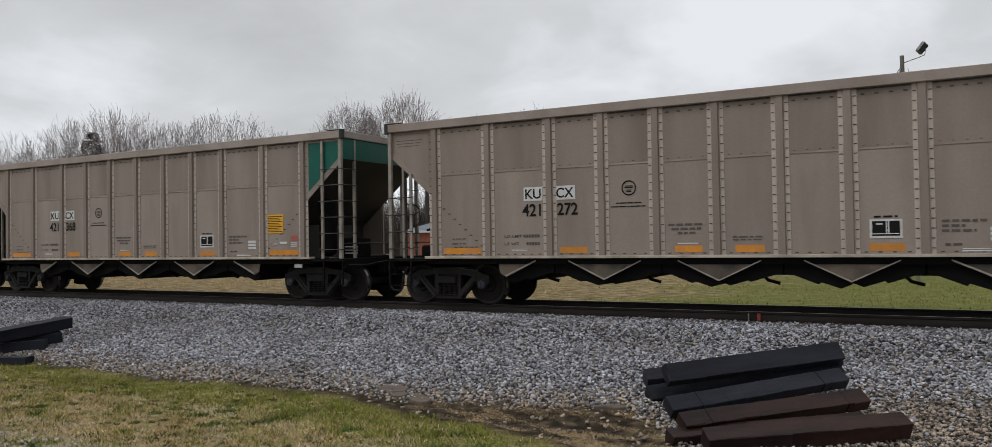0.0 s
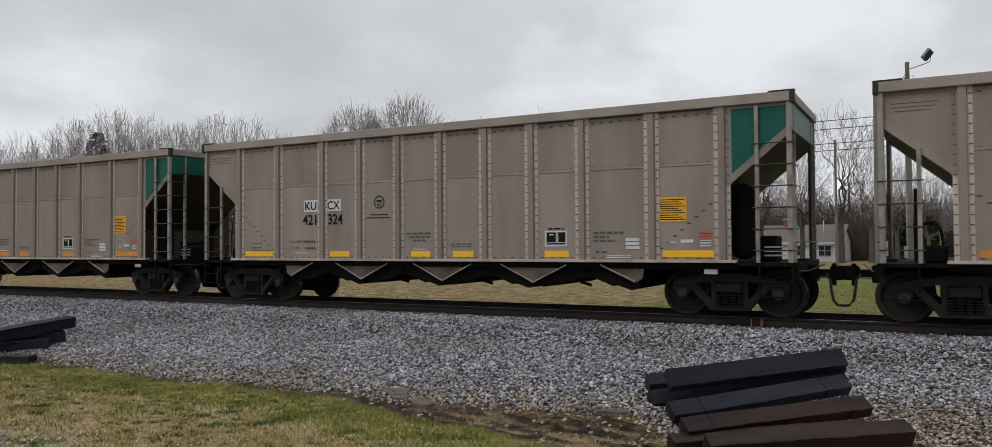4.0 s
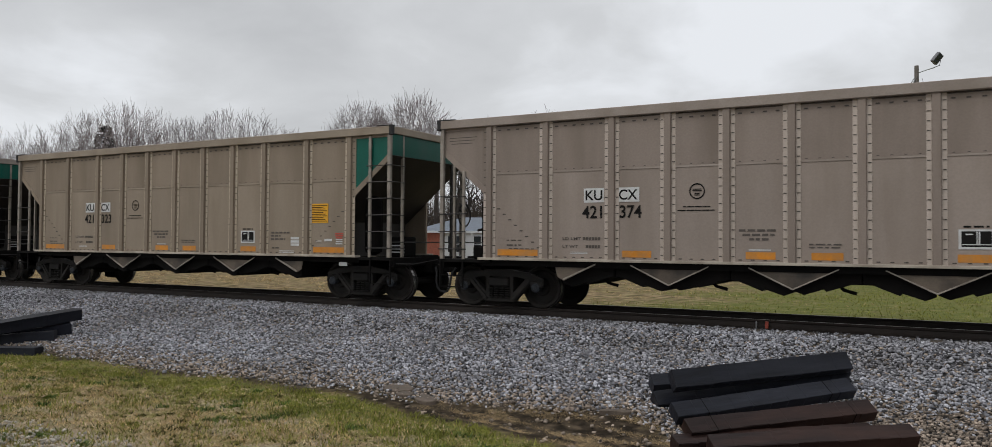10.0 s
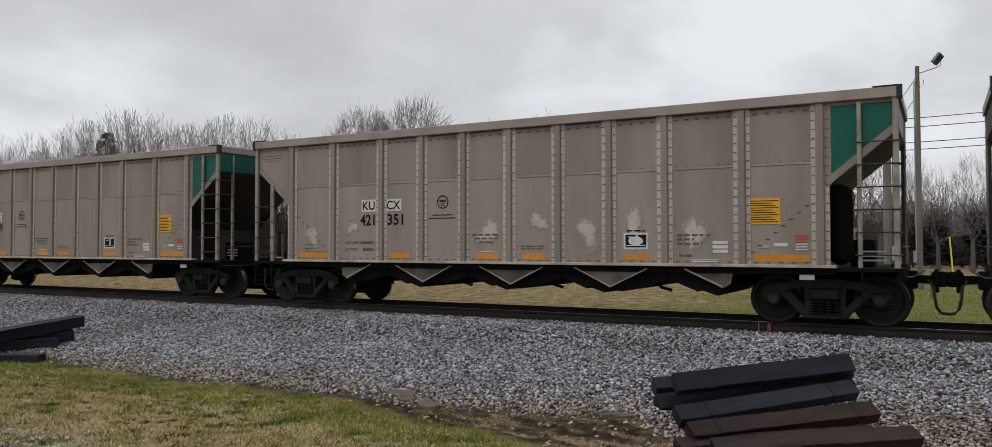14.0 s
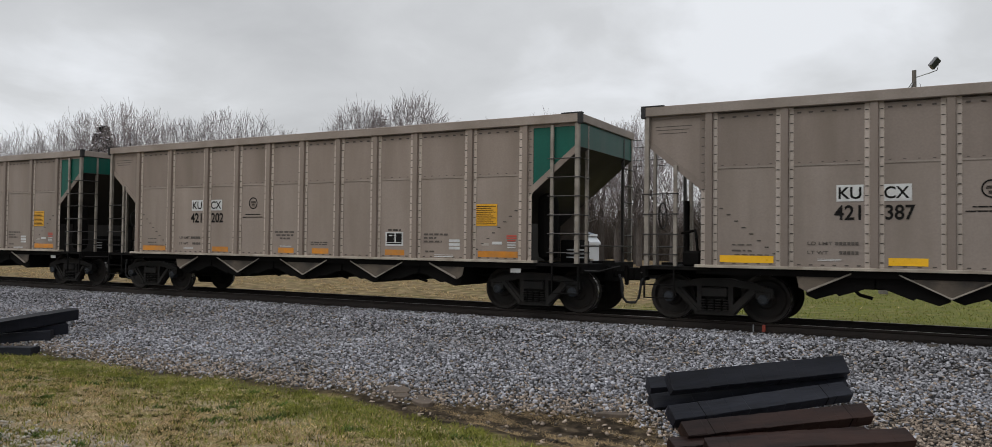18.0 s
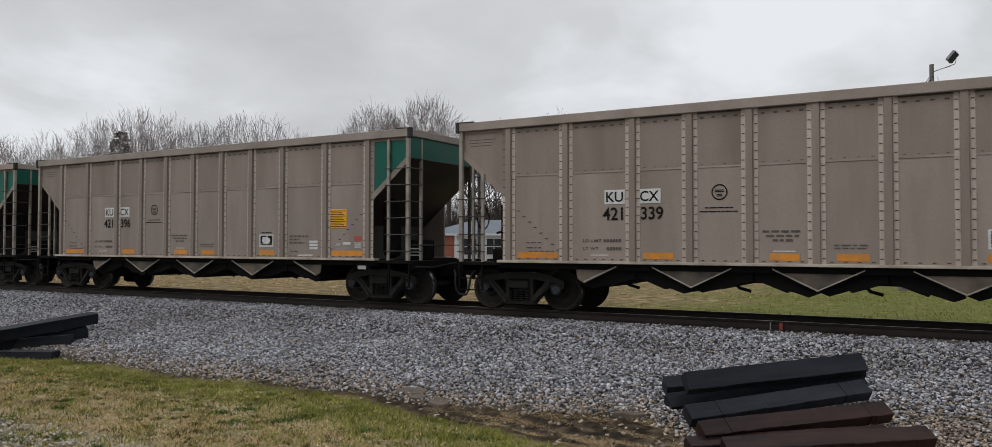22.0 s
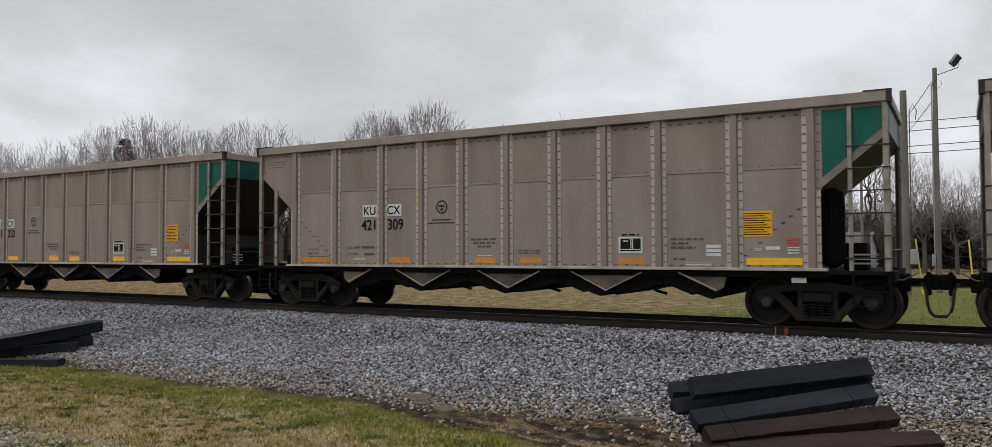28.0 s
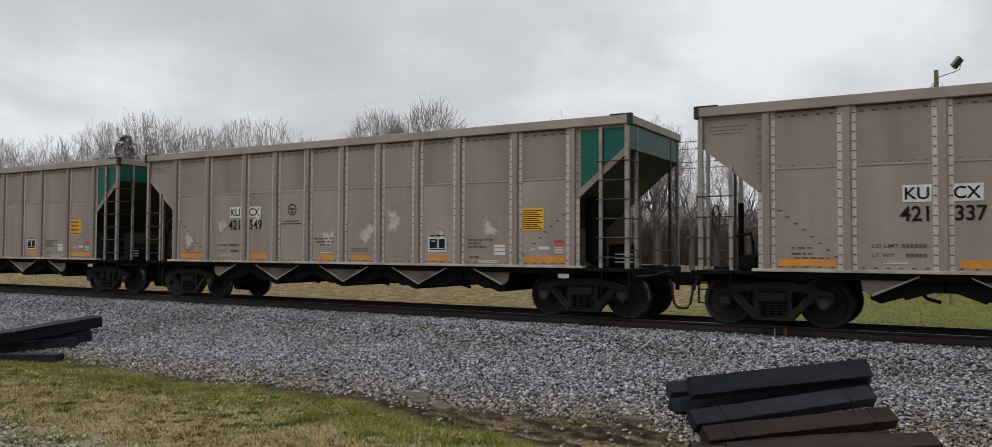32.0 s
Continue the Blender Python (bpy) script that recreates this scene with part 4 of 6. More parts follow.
    cd = part("white_card", bars([(4.29, 4.57, 1.31, 1.37), (4.29, 4.57, 1.39, 1.45), (4.29, 4.57, 1.47, 1.53)]), M["white"], car)
    part("white_card", bars([(3.9, 4.4, 1.14, 1.16), (3.9, 4.4, 1.18, 1.19)]), M["white"], car)
    nt = part("notice", flat(4.95, 5.50, 1.98, 2.45), M["placard"], car, "yellow notice")
    tagged(part("notice_text", bars([(4.98, 5.47 - 0.06 * (k % 3), 2.015 + k * 0.042, 2.03 + k * 0.042) for k in range(10)], SHEET - 0.0045), M["ink"], nt), kind="stuff")
    part("white_card", bars([(5.38, 5.62, 1.43, 1.49)]), M["white"], car)
    part("white_card", bars([(5.12, 5.3, 1.40, 1.46)]), M["patch"], car)
    part("red_card", bars([(5.73, 5.97, 1.60, 1.63), (5.73, 5.97, 1.55, 1.58), (5.75, 5.95, 1.50, 1.525)]), M["red"], car)
    part("white_card", bars([(5.75, 5.95, 1.36, 1.385), (5.75, 5.95, 1.41, 1.435), (5.75, 5.95, 1.46, 1.48)]), M["white"], car)
    part("white_card", bars([(6.05 - 0.25, 6.05, 0.84, 1.0)], -1.50), M["white"], car, "dirty white card holder")


def frame_and_ends(car):
    part("top_chord", box(-END + 0.05, END - 0.05, SIDE - 0.035, SHEET + 0.05, 3.93, TOP, 0.012), M["chord"], car)
    part("side_sill", box(-6.42, 6.42, SIDE - 0.03, SHEET + 0.1, DECK - 0.012, 1.105, 0.006), M["sill"], car)
    # near-black channel; its face paints in the gap shadow below the sill
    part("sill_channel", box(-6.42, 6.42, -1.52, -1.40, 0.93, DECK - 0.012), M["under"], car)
    # the far side, plain to the eye of the walk
    part("far_side_sheet", box(-6.2, 6.2, -SHEET - 0.012, -SHEET, 1.10, 3.95), M["panel_lower"], car)
    part("far_chord", box(-END + 0.05, END - 0.05, -SHEET - 0.05, -SIDE + 0.035, 3.93, TOP, 0.012), M["chord"], car)
    part("far_sill", box(-6.42, 6.42, -SHEET - 0.1, -SIDE + 0.03, 0.95, 1.105), M["sill"], car)
    bm = bmesh.new()
    for x in POSTS:
        add_box(bm, x - 0.07, x + 0.07, -SHEET, -SIDE, 1.10, 3.935)
    part("far_framing", bm, M["post"], car)
    for s in (-1, 1):
        green = s > 0
        tri = [(s * 6.2, 3.95), (s * 7.38, 3.95), (s * 7.38, 3.50), (s * 6.2, 2.52)]
        part("corner_sheet", prism(tri, SHEET, SHEET + 0.012), M["teal" if green else "panel_upper"], car, "teal painted corner sheet" if green else "")
        part("corner_sheet", prism(tri, -SHEET - 0.012, -SHEET), M["teal" if green else "panel_upper"], car)
        # flange along the slanted edge
        fl = [(s * 7.39, 3.55), (s * 7.39, 3.39), (s * 6.26, 2.45), (s * 6.26, 2.61)]
        part("slope_flange", prism(fl, SHEET - 0.014, SHEET - 0.001), M["post" if green else "panel_upper"], car)
        part("corner_flange", box(s * 6.30 - 0.05, s * 6.30 + 0.05, SHEET - 0.012, SHEET - 0.001, 2.5, 3.93), M["post"], car)
        part("corner_flange", box(min(s * 6.3, s * 7.4), max(s * 6.3, s * 7.4), SHEET - 0.014, SHEET - 0.001, 3.87, 3.935), M["post"], car)
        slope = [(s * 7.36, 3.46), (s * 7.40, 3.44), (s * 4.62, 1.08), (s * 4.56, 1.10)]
        part("slope_sheet", prism(slope, -1.55, 1.55), M["slope"], car, "dark slope sheet")
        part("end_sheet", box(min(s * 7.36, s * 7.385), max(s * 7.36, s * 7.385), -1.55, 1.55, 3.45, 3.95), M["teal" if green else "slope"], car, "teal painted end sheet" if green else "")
        part("end_chord", box(min(s * 7.36, s * END), max(s * 7.36, s * END), -1.60, 1.66, 3.945, TOP, 0.01), M["chord"], car)
        part("corner_cap", box(min(s * 7.38, s * 7.47), max(s * 7.38, s * 7.47), -1.672, -1.56, 3.90, TOP + 0.02, 0.008), M["black"], car, "black corner cap")
        part("chord_cover", box(min(s * 7.02, s * 7.47), max(s * 7.02, s * 7.47), -1.665, -1.54, TOP, TOP + 0.02), M["black"], car)
        # corner posts and the ladders
        for y in (-1.59, 1.59):
            part("corner_post", box(s * 7.36 - 0.045, s * 7.36 + 0.045, y - 0.04, y + 0.04, 1.06, 3.95, 0.006), M["stile"], car)
        zt = 3.90 if green else 2.98
        part("ladder_stile", box(s * 6.80 - 0.035, s * 6.80 + 0.035, -1.625, -1.575, 1.06, zt, 0.006), M["stile"], car)
        rung = tube([(s * 6.72, -1.645, 0), (s * 7.43, -1.645, 0)], 0.012, 5)
        me = None
        zs = [1.28 + 0.385 * k for k in range(6 if green else 4)]
        for z in zs:
            ob = part("rung", rung, M["handrail"], car) if me is None else part_me("rung", me, car)
            me = ob.data
            ob.location = (0, 0, z)
        # end ladder with its rungs, on both corners of the end
        for sg in (-1, 1):
            y1 = sg * 1.08
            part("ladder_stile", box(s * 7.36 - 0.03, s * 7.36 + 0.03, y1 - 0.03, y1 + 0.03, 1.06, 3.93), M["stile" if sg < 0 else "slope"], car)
            rung2 = tube([(s * 7.415, sg * 1.62, 0), (s * 7.415, sg * 1.05, 0)], 0.012, 5)
            if sg > 0:
                rung2.free()
                bm = bmesh.new()
                for z in zs:
                    add_tube(bm, [(s * 7.415, sg * 1.62, z), (s * 7.415, sg * 1.05, z)], 0.012, 4)
                tagged(part("far_ladder", bm, M["handrail"], car), kind="stuff")
                continue
            me = None
            for z in zs:
                ob = part("rung", rung2, M["handrail"], car) if me is None else part_me("rung", me, car)
                me = ob.data
                ob.location = (0, 0, z)
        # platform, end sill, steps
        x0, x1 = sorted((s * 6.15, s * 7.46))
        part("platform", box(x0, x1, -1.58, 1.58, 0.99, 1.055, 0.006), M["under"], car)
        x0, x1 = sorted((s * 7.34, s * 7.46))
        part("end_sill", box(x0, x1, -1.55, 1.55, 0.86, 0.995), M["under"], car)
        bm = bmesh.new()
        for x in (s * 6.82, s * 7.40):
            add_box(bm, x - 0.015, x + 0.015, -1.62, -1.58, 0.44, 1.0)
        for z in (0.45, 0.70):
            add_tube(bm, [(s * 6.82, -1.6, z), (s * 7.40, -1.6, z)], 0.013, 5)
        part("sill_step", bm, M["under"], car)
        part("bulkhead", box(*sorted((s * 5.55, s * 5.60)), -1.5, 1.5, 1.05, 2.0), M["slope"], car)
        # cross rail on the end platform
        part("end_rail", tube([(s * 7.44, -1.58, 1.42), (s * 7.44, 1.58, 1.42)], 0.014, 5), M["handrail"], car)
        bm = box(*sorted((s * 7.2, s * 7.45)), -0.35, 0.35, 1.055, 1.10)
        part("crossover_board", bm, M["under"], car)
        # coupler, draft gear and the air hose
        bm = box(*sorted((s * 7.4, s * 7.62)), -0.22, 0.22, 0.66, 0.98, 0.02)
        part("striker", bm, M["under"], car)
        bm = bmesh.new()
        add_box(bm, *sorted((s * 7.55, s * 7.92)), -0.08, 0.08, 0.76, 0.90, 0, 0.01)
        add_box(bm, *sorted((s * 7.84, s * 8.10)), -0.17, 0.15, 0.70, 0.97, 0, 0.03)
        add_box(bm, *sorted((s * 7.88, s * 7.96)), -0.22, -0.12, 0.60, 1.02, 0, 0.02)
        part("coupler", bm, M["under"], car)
        pts = [(s * 7.80, -0.30, 0.82), (s * 7.87, -0.36, 0.70), (s * 7.89, -0.40, 0.50), (s * 7.92, -0.40, 0.34), (s * 7.99, -0.38, 0.25), (s * 8.09, -0.36, 0.24)]
        part("air_hose", tube(pts, 0.028, 7), M["black"], car)
        part("cut_lever", tube([(s * 7.5, -1.5, 0.92), (s * 7.56, -0.9, 0.90), (s * 7.75, -0.15, 1.0)], 0.013, 5), M["handrail"], car)
    # brake gear on the two ends
    part("air_reservoir", add_lathe(bmesh.new(), [(0.06, -0.72), (0.2, -0.64), (0.22, -0.5), (0.22, 0.5), (0.2, 0.64), (0.06, 0.72)], 16, "z", 0, (6.42, -0.95, 1.82)), M["under"], car, "dark upright air reservoir")
    part("valve_box", box(6.55, 6.95, -0.6, 0.1, 1.055, 1.55, 0.03), M["under"], car)
    bm = bmesh.new()
    for k in range(3):
        add_box(bm, 6.75, 7.15, -0.72, -0.70, 1.16 + 0.08 * k, 1.19 + 0.08 * k)
    tagged(part("valve_plate", bm, M["steel"], car, "dull metal valve plates"), kind="stuff")
    bm = tube([(-6.85, -0.6, 1.05), (-6.85, -0.6, 2.35)], 0.055, 10)
    part("brake_cylinder", bm, M["under"], car)
    bm = tube([(-7.30, -0.75 + 0.26 * math.cos(a), 2.05 + 0.26 * math.sin(a)) for a in np.linspace(0, 6.283, 19)], 0.018, 5)
    for a in (0.5, 2.6, 4.7):
        add_tube(bm, [(-7.30, -0.75, 2.05), (-7.30, -0.75 + 0.26 * math.cos(a), 2.05 + 0.26 * math.sin(a))], 0.014, 4)
    part("brake_wheel", bm, M["handrail"], car)
    part("brake_pipe", tube([(-6.45, -1.2, 1.08), (-6.5, -1.2, 1.6), (-6.6, -0.9, 1.75), (-6.9, -0.8, 1.7)], 0.03, 6), M["under"], car)
    part("gear_box", box(-6.75, -6.4, -1.3, -0.7, 1.055, 1.35, 0.04), M["under"], car)
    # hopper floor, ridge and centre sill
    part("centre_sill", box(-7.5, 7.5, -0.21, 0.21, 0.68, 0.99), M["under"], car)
    bm = bmesh.new()
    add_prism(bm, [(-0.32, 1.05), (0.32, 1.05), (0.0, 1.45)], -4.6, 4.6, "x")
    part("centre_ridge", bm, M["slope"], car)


def underside(car):
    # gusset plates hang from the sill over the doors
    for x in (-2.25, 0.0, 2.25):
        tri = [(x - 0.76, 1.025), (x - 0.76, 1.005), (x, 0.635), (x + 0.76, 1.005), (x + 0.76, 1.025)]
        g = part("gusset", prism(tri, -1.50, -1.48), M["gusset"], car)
        for s in (-1, 1):
            e = [(x + s * 0.76, 1.01), (x + s * 0.76, 0.988), (x, 0.618), (x, 0.642)]
            part("flange", prism(e, -1.54, -1.50), M["gusset_edge"], g)
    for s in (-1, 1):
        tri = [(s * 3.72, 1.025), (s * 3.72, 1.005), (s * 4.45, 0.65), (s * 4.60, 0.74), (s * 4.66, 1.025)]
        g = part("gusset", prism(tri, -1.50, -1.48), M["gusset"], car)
        part("flange", prism([(s * 3.75, 1.015), (s * 3.75, 0.985), (s * 4.45, 0.665), (s * 4.45, 0.70)], -1.54, -1.50), M["gusset_edge"], g)
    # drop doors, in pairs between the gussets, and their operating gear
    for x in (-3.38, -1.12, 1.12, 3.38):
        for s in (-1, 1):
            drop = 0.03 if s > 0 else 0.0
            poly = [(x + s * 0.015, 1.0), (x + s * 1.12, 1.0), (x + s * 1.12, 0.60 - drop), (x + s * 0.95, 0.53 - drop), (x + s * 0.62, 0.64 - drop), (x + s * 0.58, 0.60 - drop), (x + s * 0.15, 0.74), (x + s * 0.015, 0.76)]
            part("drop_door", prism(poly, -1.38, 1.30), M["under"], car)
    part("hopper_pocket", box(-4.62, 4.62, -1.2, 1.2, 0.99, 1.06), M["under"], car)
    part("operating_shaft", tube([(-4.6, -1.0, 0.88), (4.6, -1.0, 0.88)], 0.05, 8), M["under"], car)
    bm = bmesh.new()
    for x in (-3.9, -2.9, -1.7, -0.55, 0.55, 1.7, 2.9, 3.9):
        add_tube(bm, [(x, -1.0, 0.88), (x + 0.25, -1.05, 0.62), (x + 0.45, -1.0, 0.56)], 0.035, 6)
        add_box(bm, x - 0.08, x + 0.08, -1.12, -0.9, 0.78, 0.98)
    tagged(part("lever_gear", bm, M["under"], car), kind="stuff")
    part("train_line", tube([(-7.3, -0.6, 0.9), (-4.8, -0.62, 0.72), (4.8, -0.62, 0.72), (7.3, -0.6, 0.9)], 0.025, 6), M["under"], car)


def truck(car, x):
    bol = part("truck_bolster", box(x - 0.2, x + 0.2, -1.05, 1.05, 0.42, 0.70, 0.03), M["truck"], car)
    for s in (-1, 1):
        y0, y1 = sorted((s * 0.95, s * 1.10))
        bm = bmesh.new()
        add_prism(bm, [(x - 0.40, 0.68), (x + 0.40, 0.68), (x + 0.40, 0.81), (x + 0.30, 0.835), (x - 0.30, 0.835), (x - 0.40, 0.81)], y0, y1)
        add_prism(bm, [(x - 0.37, 0.14), (x + 0.37, 0.14), (x + 0.42, 0.21), (x - 0.42, 0.21)], y0, *( [y1]))
        for q in (-1, 1):
            # arm over the axle box, diagonal, column
            add_prism(bm, [(x + q * 0.36, 0.69), (x + q * 0.36, 0.81), (x + q * 0.70, 0.77), (x + q * 1.07, 0.66), (x + q * 1.07, 0.50), (x + q * 1.02, 0.50), (x + q * 1.0, 0.60), (x + q * 0.74, 0.62)], y0, y1)
            add_prism(bm, [(x + q * 0.36, 0.15), (x + q * 0.26, 0.26), (x + q * 0.66, 0.66), (x + q * 0.80, 0.60)], y0, y1)
            add_prism(bm, [(x + q * 0.25, 0.20), (x + q * 0.34, 0.20), (x + q * 0.34, 0.70), (x + q * 0.25, 0.70)], y0, y1)
            add_prism(bm, [(x + q * 0.34, 0.165), (x + q * 0.30, 0.215), (x + q * 0.70, 0.635), (x + q * 0.76, 0.60)], *sorted((s * 1.10, s * 1.135)))
        fr = part("side_frame", bm, M["truck"], bol, "grimy cast steel side frame")
        bm = bmesh.new()
        for k in range(4):
            for j in range(5):
                add_lathe(bm, [(0.05, 0.0), (0.06, 0.012), (0.05, 0.024)], 8, "z", 0, (x - 0.21 + 0.14 * k, s * 1.12, 0.22 + 0.048 * j))
        tagged(part("spring_nest", bm, M["truck"], bol), kind="stuff")
        # plate added behind the springs only to block daylight showing through
        part("spring_seat", box(x - 0.27, x + 0.27, *sorted((s * 0.80, s * 0.94)), 0.18, 0.70), M["under"], bol)
        part("bolster_end", box(x - 0.24, x + 0.24, *sorted((s * 1.06, s * 1.16)), 0.48, 0.66, 0.02), M["truck"], bol)
        for q in (-1, 1):
            part("bearing_adapter", box(x + q * 0.889 - 0.14, x + q * 0.889 + 0.14, *sorted((s * 0.9, s * 1.115)), 0.46, 0.60, 0.015), M["truck"], bol)
    return bol


def wheelset(car, x):
    ax = part("wheelset", add_lathe(bmesh.new(), [(0.08, -1.0), (0.085, -0.8), (0.075, 0.8), (0.08, 1.0)], 14), M["wheel"], car, "steel axle with two wheels")
    ax.location = (x, 0, WHEEL)
    for s in (-1, 1):
        bm = bmesh.new()
        prof = [(0.10, s * 0.83), (0.16, s * 0.82), (0.19, s * 0.775), (0.34, s * 0.76), (0.385, s * 0.815), (0.442, s * 0.818), (0.457, s * 0.80), (0.460, s * 0.715), (0.487, s * 0.70), (0.485, s * 0.675), (0.39, s * 0.68), (0.34, s * 0.70), (0.18, s * 0.69), (0.10, s * 0.66)]
        add_lathe(bm, prof, 36)
        w = part("wheel", bm, [M["wheel"], M["tread"]], ax)
        w.data.polygons.foreach_set("material_index", np.array([1 if 0.448 < math.hypot(p.center.x, p.center.z) < 0.466 else 0 for p in w.data.polygons], dtype=np.int32))
        bm = add_lathe(bmesh.new(), [(0.095, s * 0.98), (0.10, s * 1.13), (0.07, s * 1.15)], 14)
        for k in range(3):
            a = 2 * math.pi * k / 3
            add_box(bm, 0.045 * math.cos(a) - 0.014, 0.045 * math.cos(a) + 0.014, *sorted((s * 1.14, s * 1.17)), 0.045 * math.sin(a) - 0.014, 0.045 * math.sin(a) + 0.014)
        part("bearing_cap", bm, M["cap"], ax, "blue-grey bearing end cap")
    return ax


AXLES = (-6.17 - 0.889, -6.17 + 0.889, 6.17 - 0.889, 6.17 + 0.889)
NUMBERS = {-5: "272", -4: "368", -3: "316", -2: "377", -1: "324", 0: "283", 1: "391", 2: "347", 3: "334", 4: "374", 5: "323", 6: "394", 7: "328", 8: "351", 9: "329",
           10: "401", 11: "387", 12: "202", 13: "373", 14: "293", 15: "339", 16: "396", 17: "353", 18: "380", 19: "355", 20: "404", 21: "309", 22: "232", 23: "352", 24: "337", 25: "349"}
BRIGHT = (-1, 11, 17, 22)  # cars with fresh yellow reflectors
SCRUBBED = (8, 10, 17, 25)  # cars with pale scrubbed patches
CARS = {}


def scrubbed_patch(car, x, z, w, h, seed):
    """A soft-edged smear where the paint was rubbed pale."""
    rng = random.Random(seed)
    k = 26
    p1, p2, p3 = (rng.uniform(0, 6.28) for _ in range(3))
    bm = bmesh.new()
    lay = bm.loops.layers.color.new("wear")
    rings = []
    for f in (0.35, 0.7, 1.0):
        ring = []
        for i in range(k):
            a = 6.283 * i / k
            r = f * (0.72 + 0.16 * math.sin(2 * a + p1) + 0.14 * math.sin(3 * a + p2) + 0.10 * math.sin(7 * a + p3))
            ring.append(bm.verts.new((x + w * r * math.cos(a) + 0.25 * h * r * math.sin(a) * math.sin(p1), SHEET - 0.0015, z + h * r * math.sin(a))))
        rings.append(ring)
    strong = {}
    for ring, v in zip(rings, (0.95, 0.6, 0.0)):
        for q in ring:
            strong[q] = v
    bm.faces.new(rings[0])
    for r0, r1 in zip(rings, rings[1:]):
        for i in range(k):
            bm.faces.new((r0[i], r0[(i + 1) % k], r1[(i + 1) % k], r1[i]))
    for f in bm.faces:
        for lp in f.loops:
            v = strong[lp.vert]
            lp[lay] = (v, v, v, 1)
    part("scrubbed_patch", bm, M["smear"], car, "pale patch of scrubbed paint")


def build_cars():
    first = tagged(new("hopper_car"), "weathered grey ribbed coal hopper car with teal end, on the track", "hopper car", "cars of the coal train")
    first.empty_display_size = 1.0
    side_panels(first)
    side_posts(first)
    rivets(first)
    frame_and_ends(first)
    underside(first)
    stencils(first)
    for x in (-6.17, 6.17):
        truck(first, x)
    for x in AXLES:
        wheelset(first, x)
    digits = {}
    rng = random.Random(21)
    for i in range(-5, 27):
        car = first if i == -5 else copy_thing(first, Matrix.Identity(4))
        CARS[i] = car
    for i, car in CARS.items():
        k = 1 + rng.uniform(-0.06, 0.05)
        warm = rng.uniform(-0.015, 0.015)
        for o in car.children:
            o.color = (k * (1 + warm), k, k * (1 - warm), 1) if i not in (5, 7) else (1.0, 0.975, 0.87, 1)
        no = NUMBERS.get(i)
        if no:
            if no not in digits:
                digits[no] = text_mesh(no, 0.255, M["ink"], 0.45)
            ob = part_me("number", digits[no], car, "black stencilled numerals")
            ob.location = (-3.22, SHEET - 0.003, 1.925)
        else:
            part("number", bars([(-3.22 + 0.15 * q, -3.11 + 0.15 * q, 1.925, 2.18) for q in range(3)]), M["ink"], car, "black stencilled figures")
        if i in BRIGHT:
            for o in car.children:
                if o.name.startswith("reflector_stripe"):
                    o.material_slots[0].link = "OBJECT"
                    o.material_slots[0].material = M["yellow"]
        if i in (8, 16, 18):
            # another kind of tag: a pale oval on the black field
            for o in list(car.children_recursive):
                if o.name.startswith("tag_frame"):
                    bm = bmesh.new()
                    bm.faces.new([bm.verts.new((2.80 + 0.15 * math.cos(a), SHEET - 0.0125, 1.535 + 0.085 * math.sin(a))) for a in np.linspace(0, 6.0, 20)])
                    part("tag_oval", bm, M["white"], o)
        # some cars carry their notice lower
        for o in car.children:
            if o.name.startswith("notice"):
                o.location.z -= {-4: 0.28, 5: 0.10, 6: 0.24, 11: 0.10, 18: 0.28, 19: 0.28, 21: 0.31, 22: 0.26}.get(i, 0.15)
        if i == 21:
            for o in car.children:
                if o.name.startswith("reflector_stripe") and max(v.co.x for v in o.data.vertices) > 5.9:
                    o.material_slots[0].link = "OBJECT"
                    o.material_slots[0].material = M["yellow"]
        if i in SCRUBBED:
            for q, x in enumerate((-5.6, -4.2, -2.9, -0.6, 0.6, 1.7, 2.8, 4.1)):
                if rng.random() < 0.85:
                    scrubbed_patch(car, x + rng.uniform(-0.15, 0.15), rng.uniform(1.6, 2.2), rng.uniform(0.22, 0.42), rng.uniform(0.28, 0.6), 100 * i + q)


# ---- behind the track ----


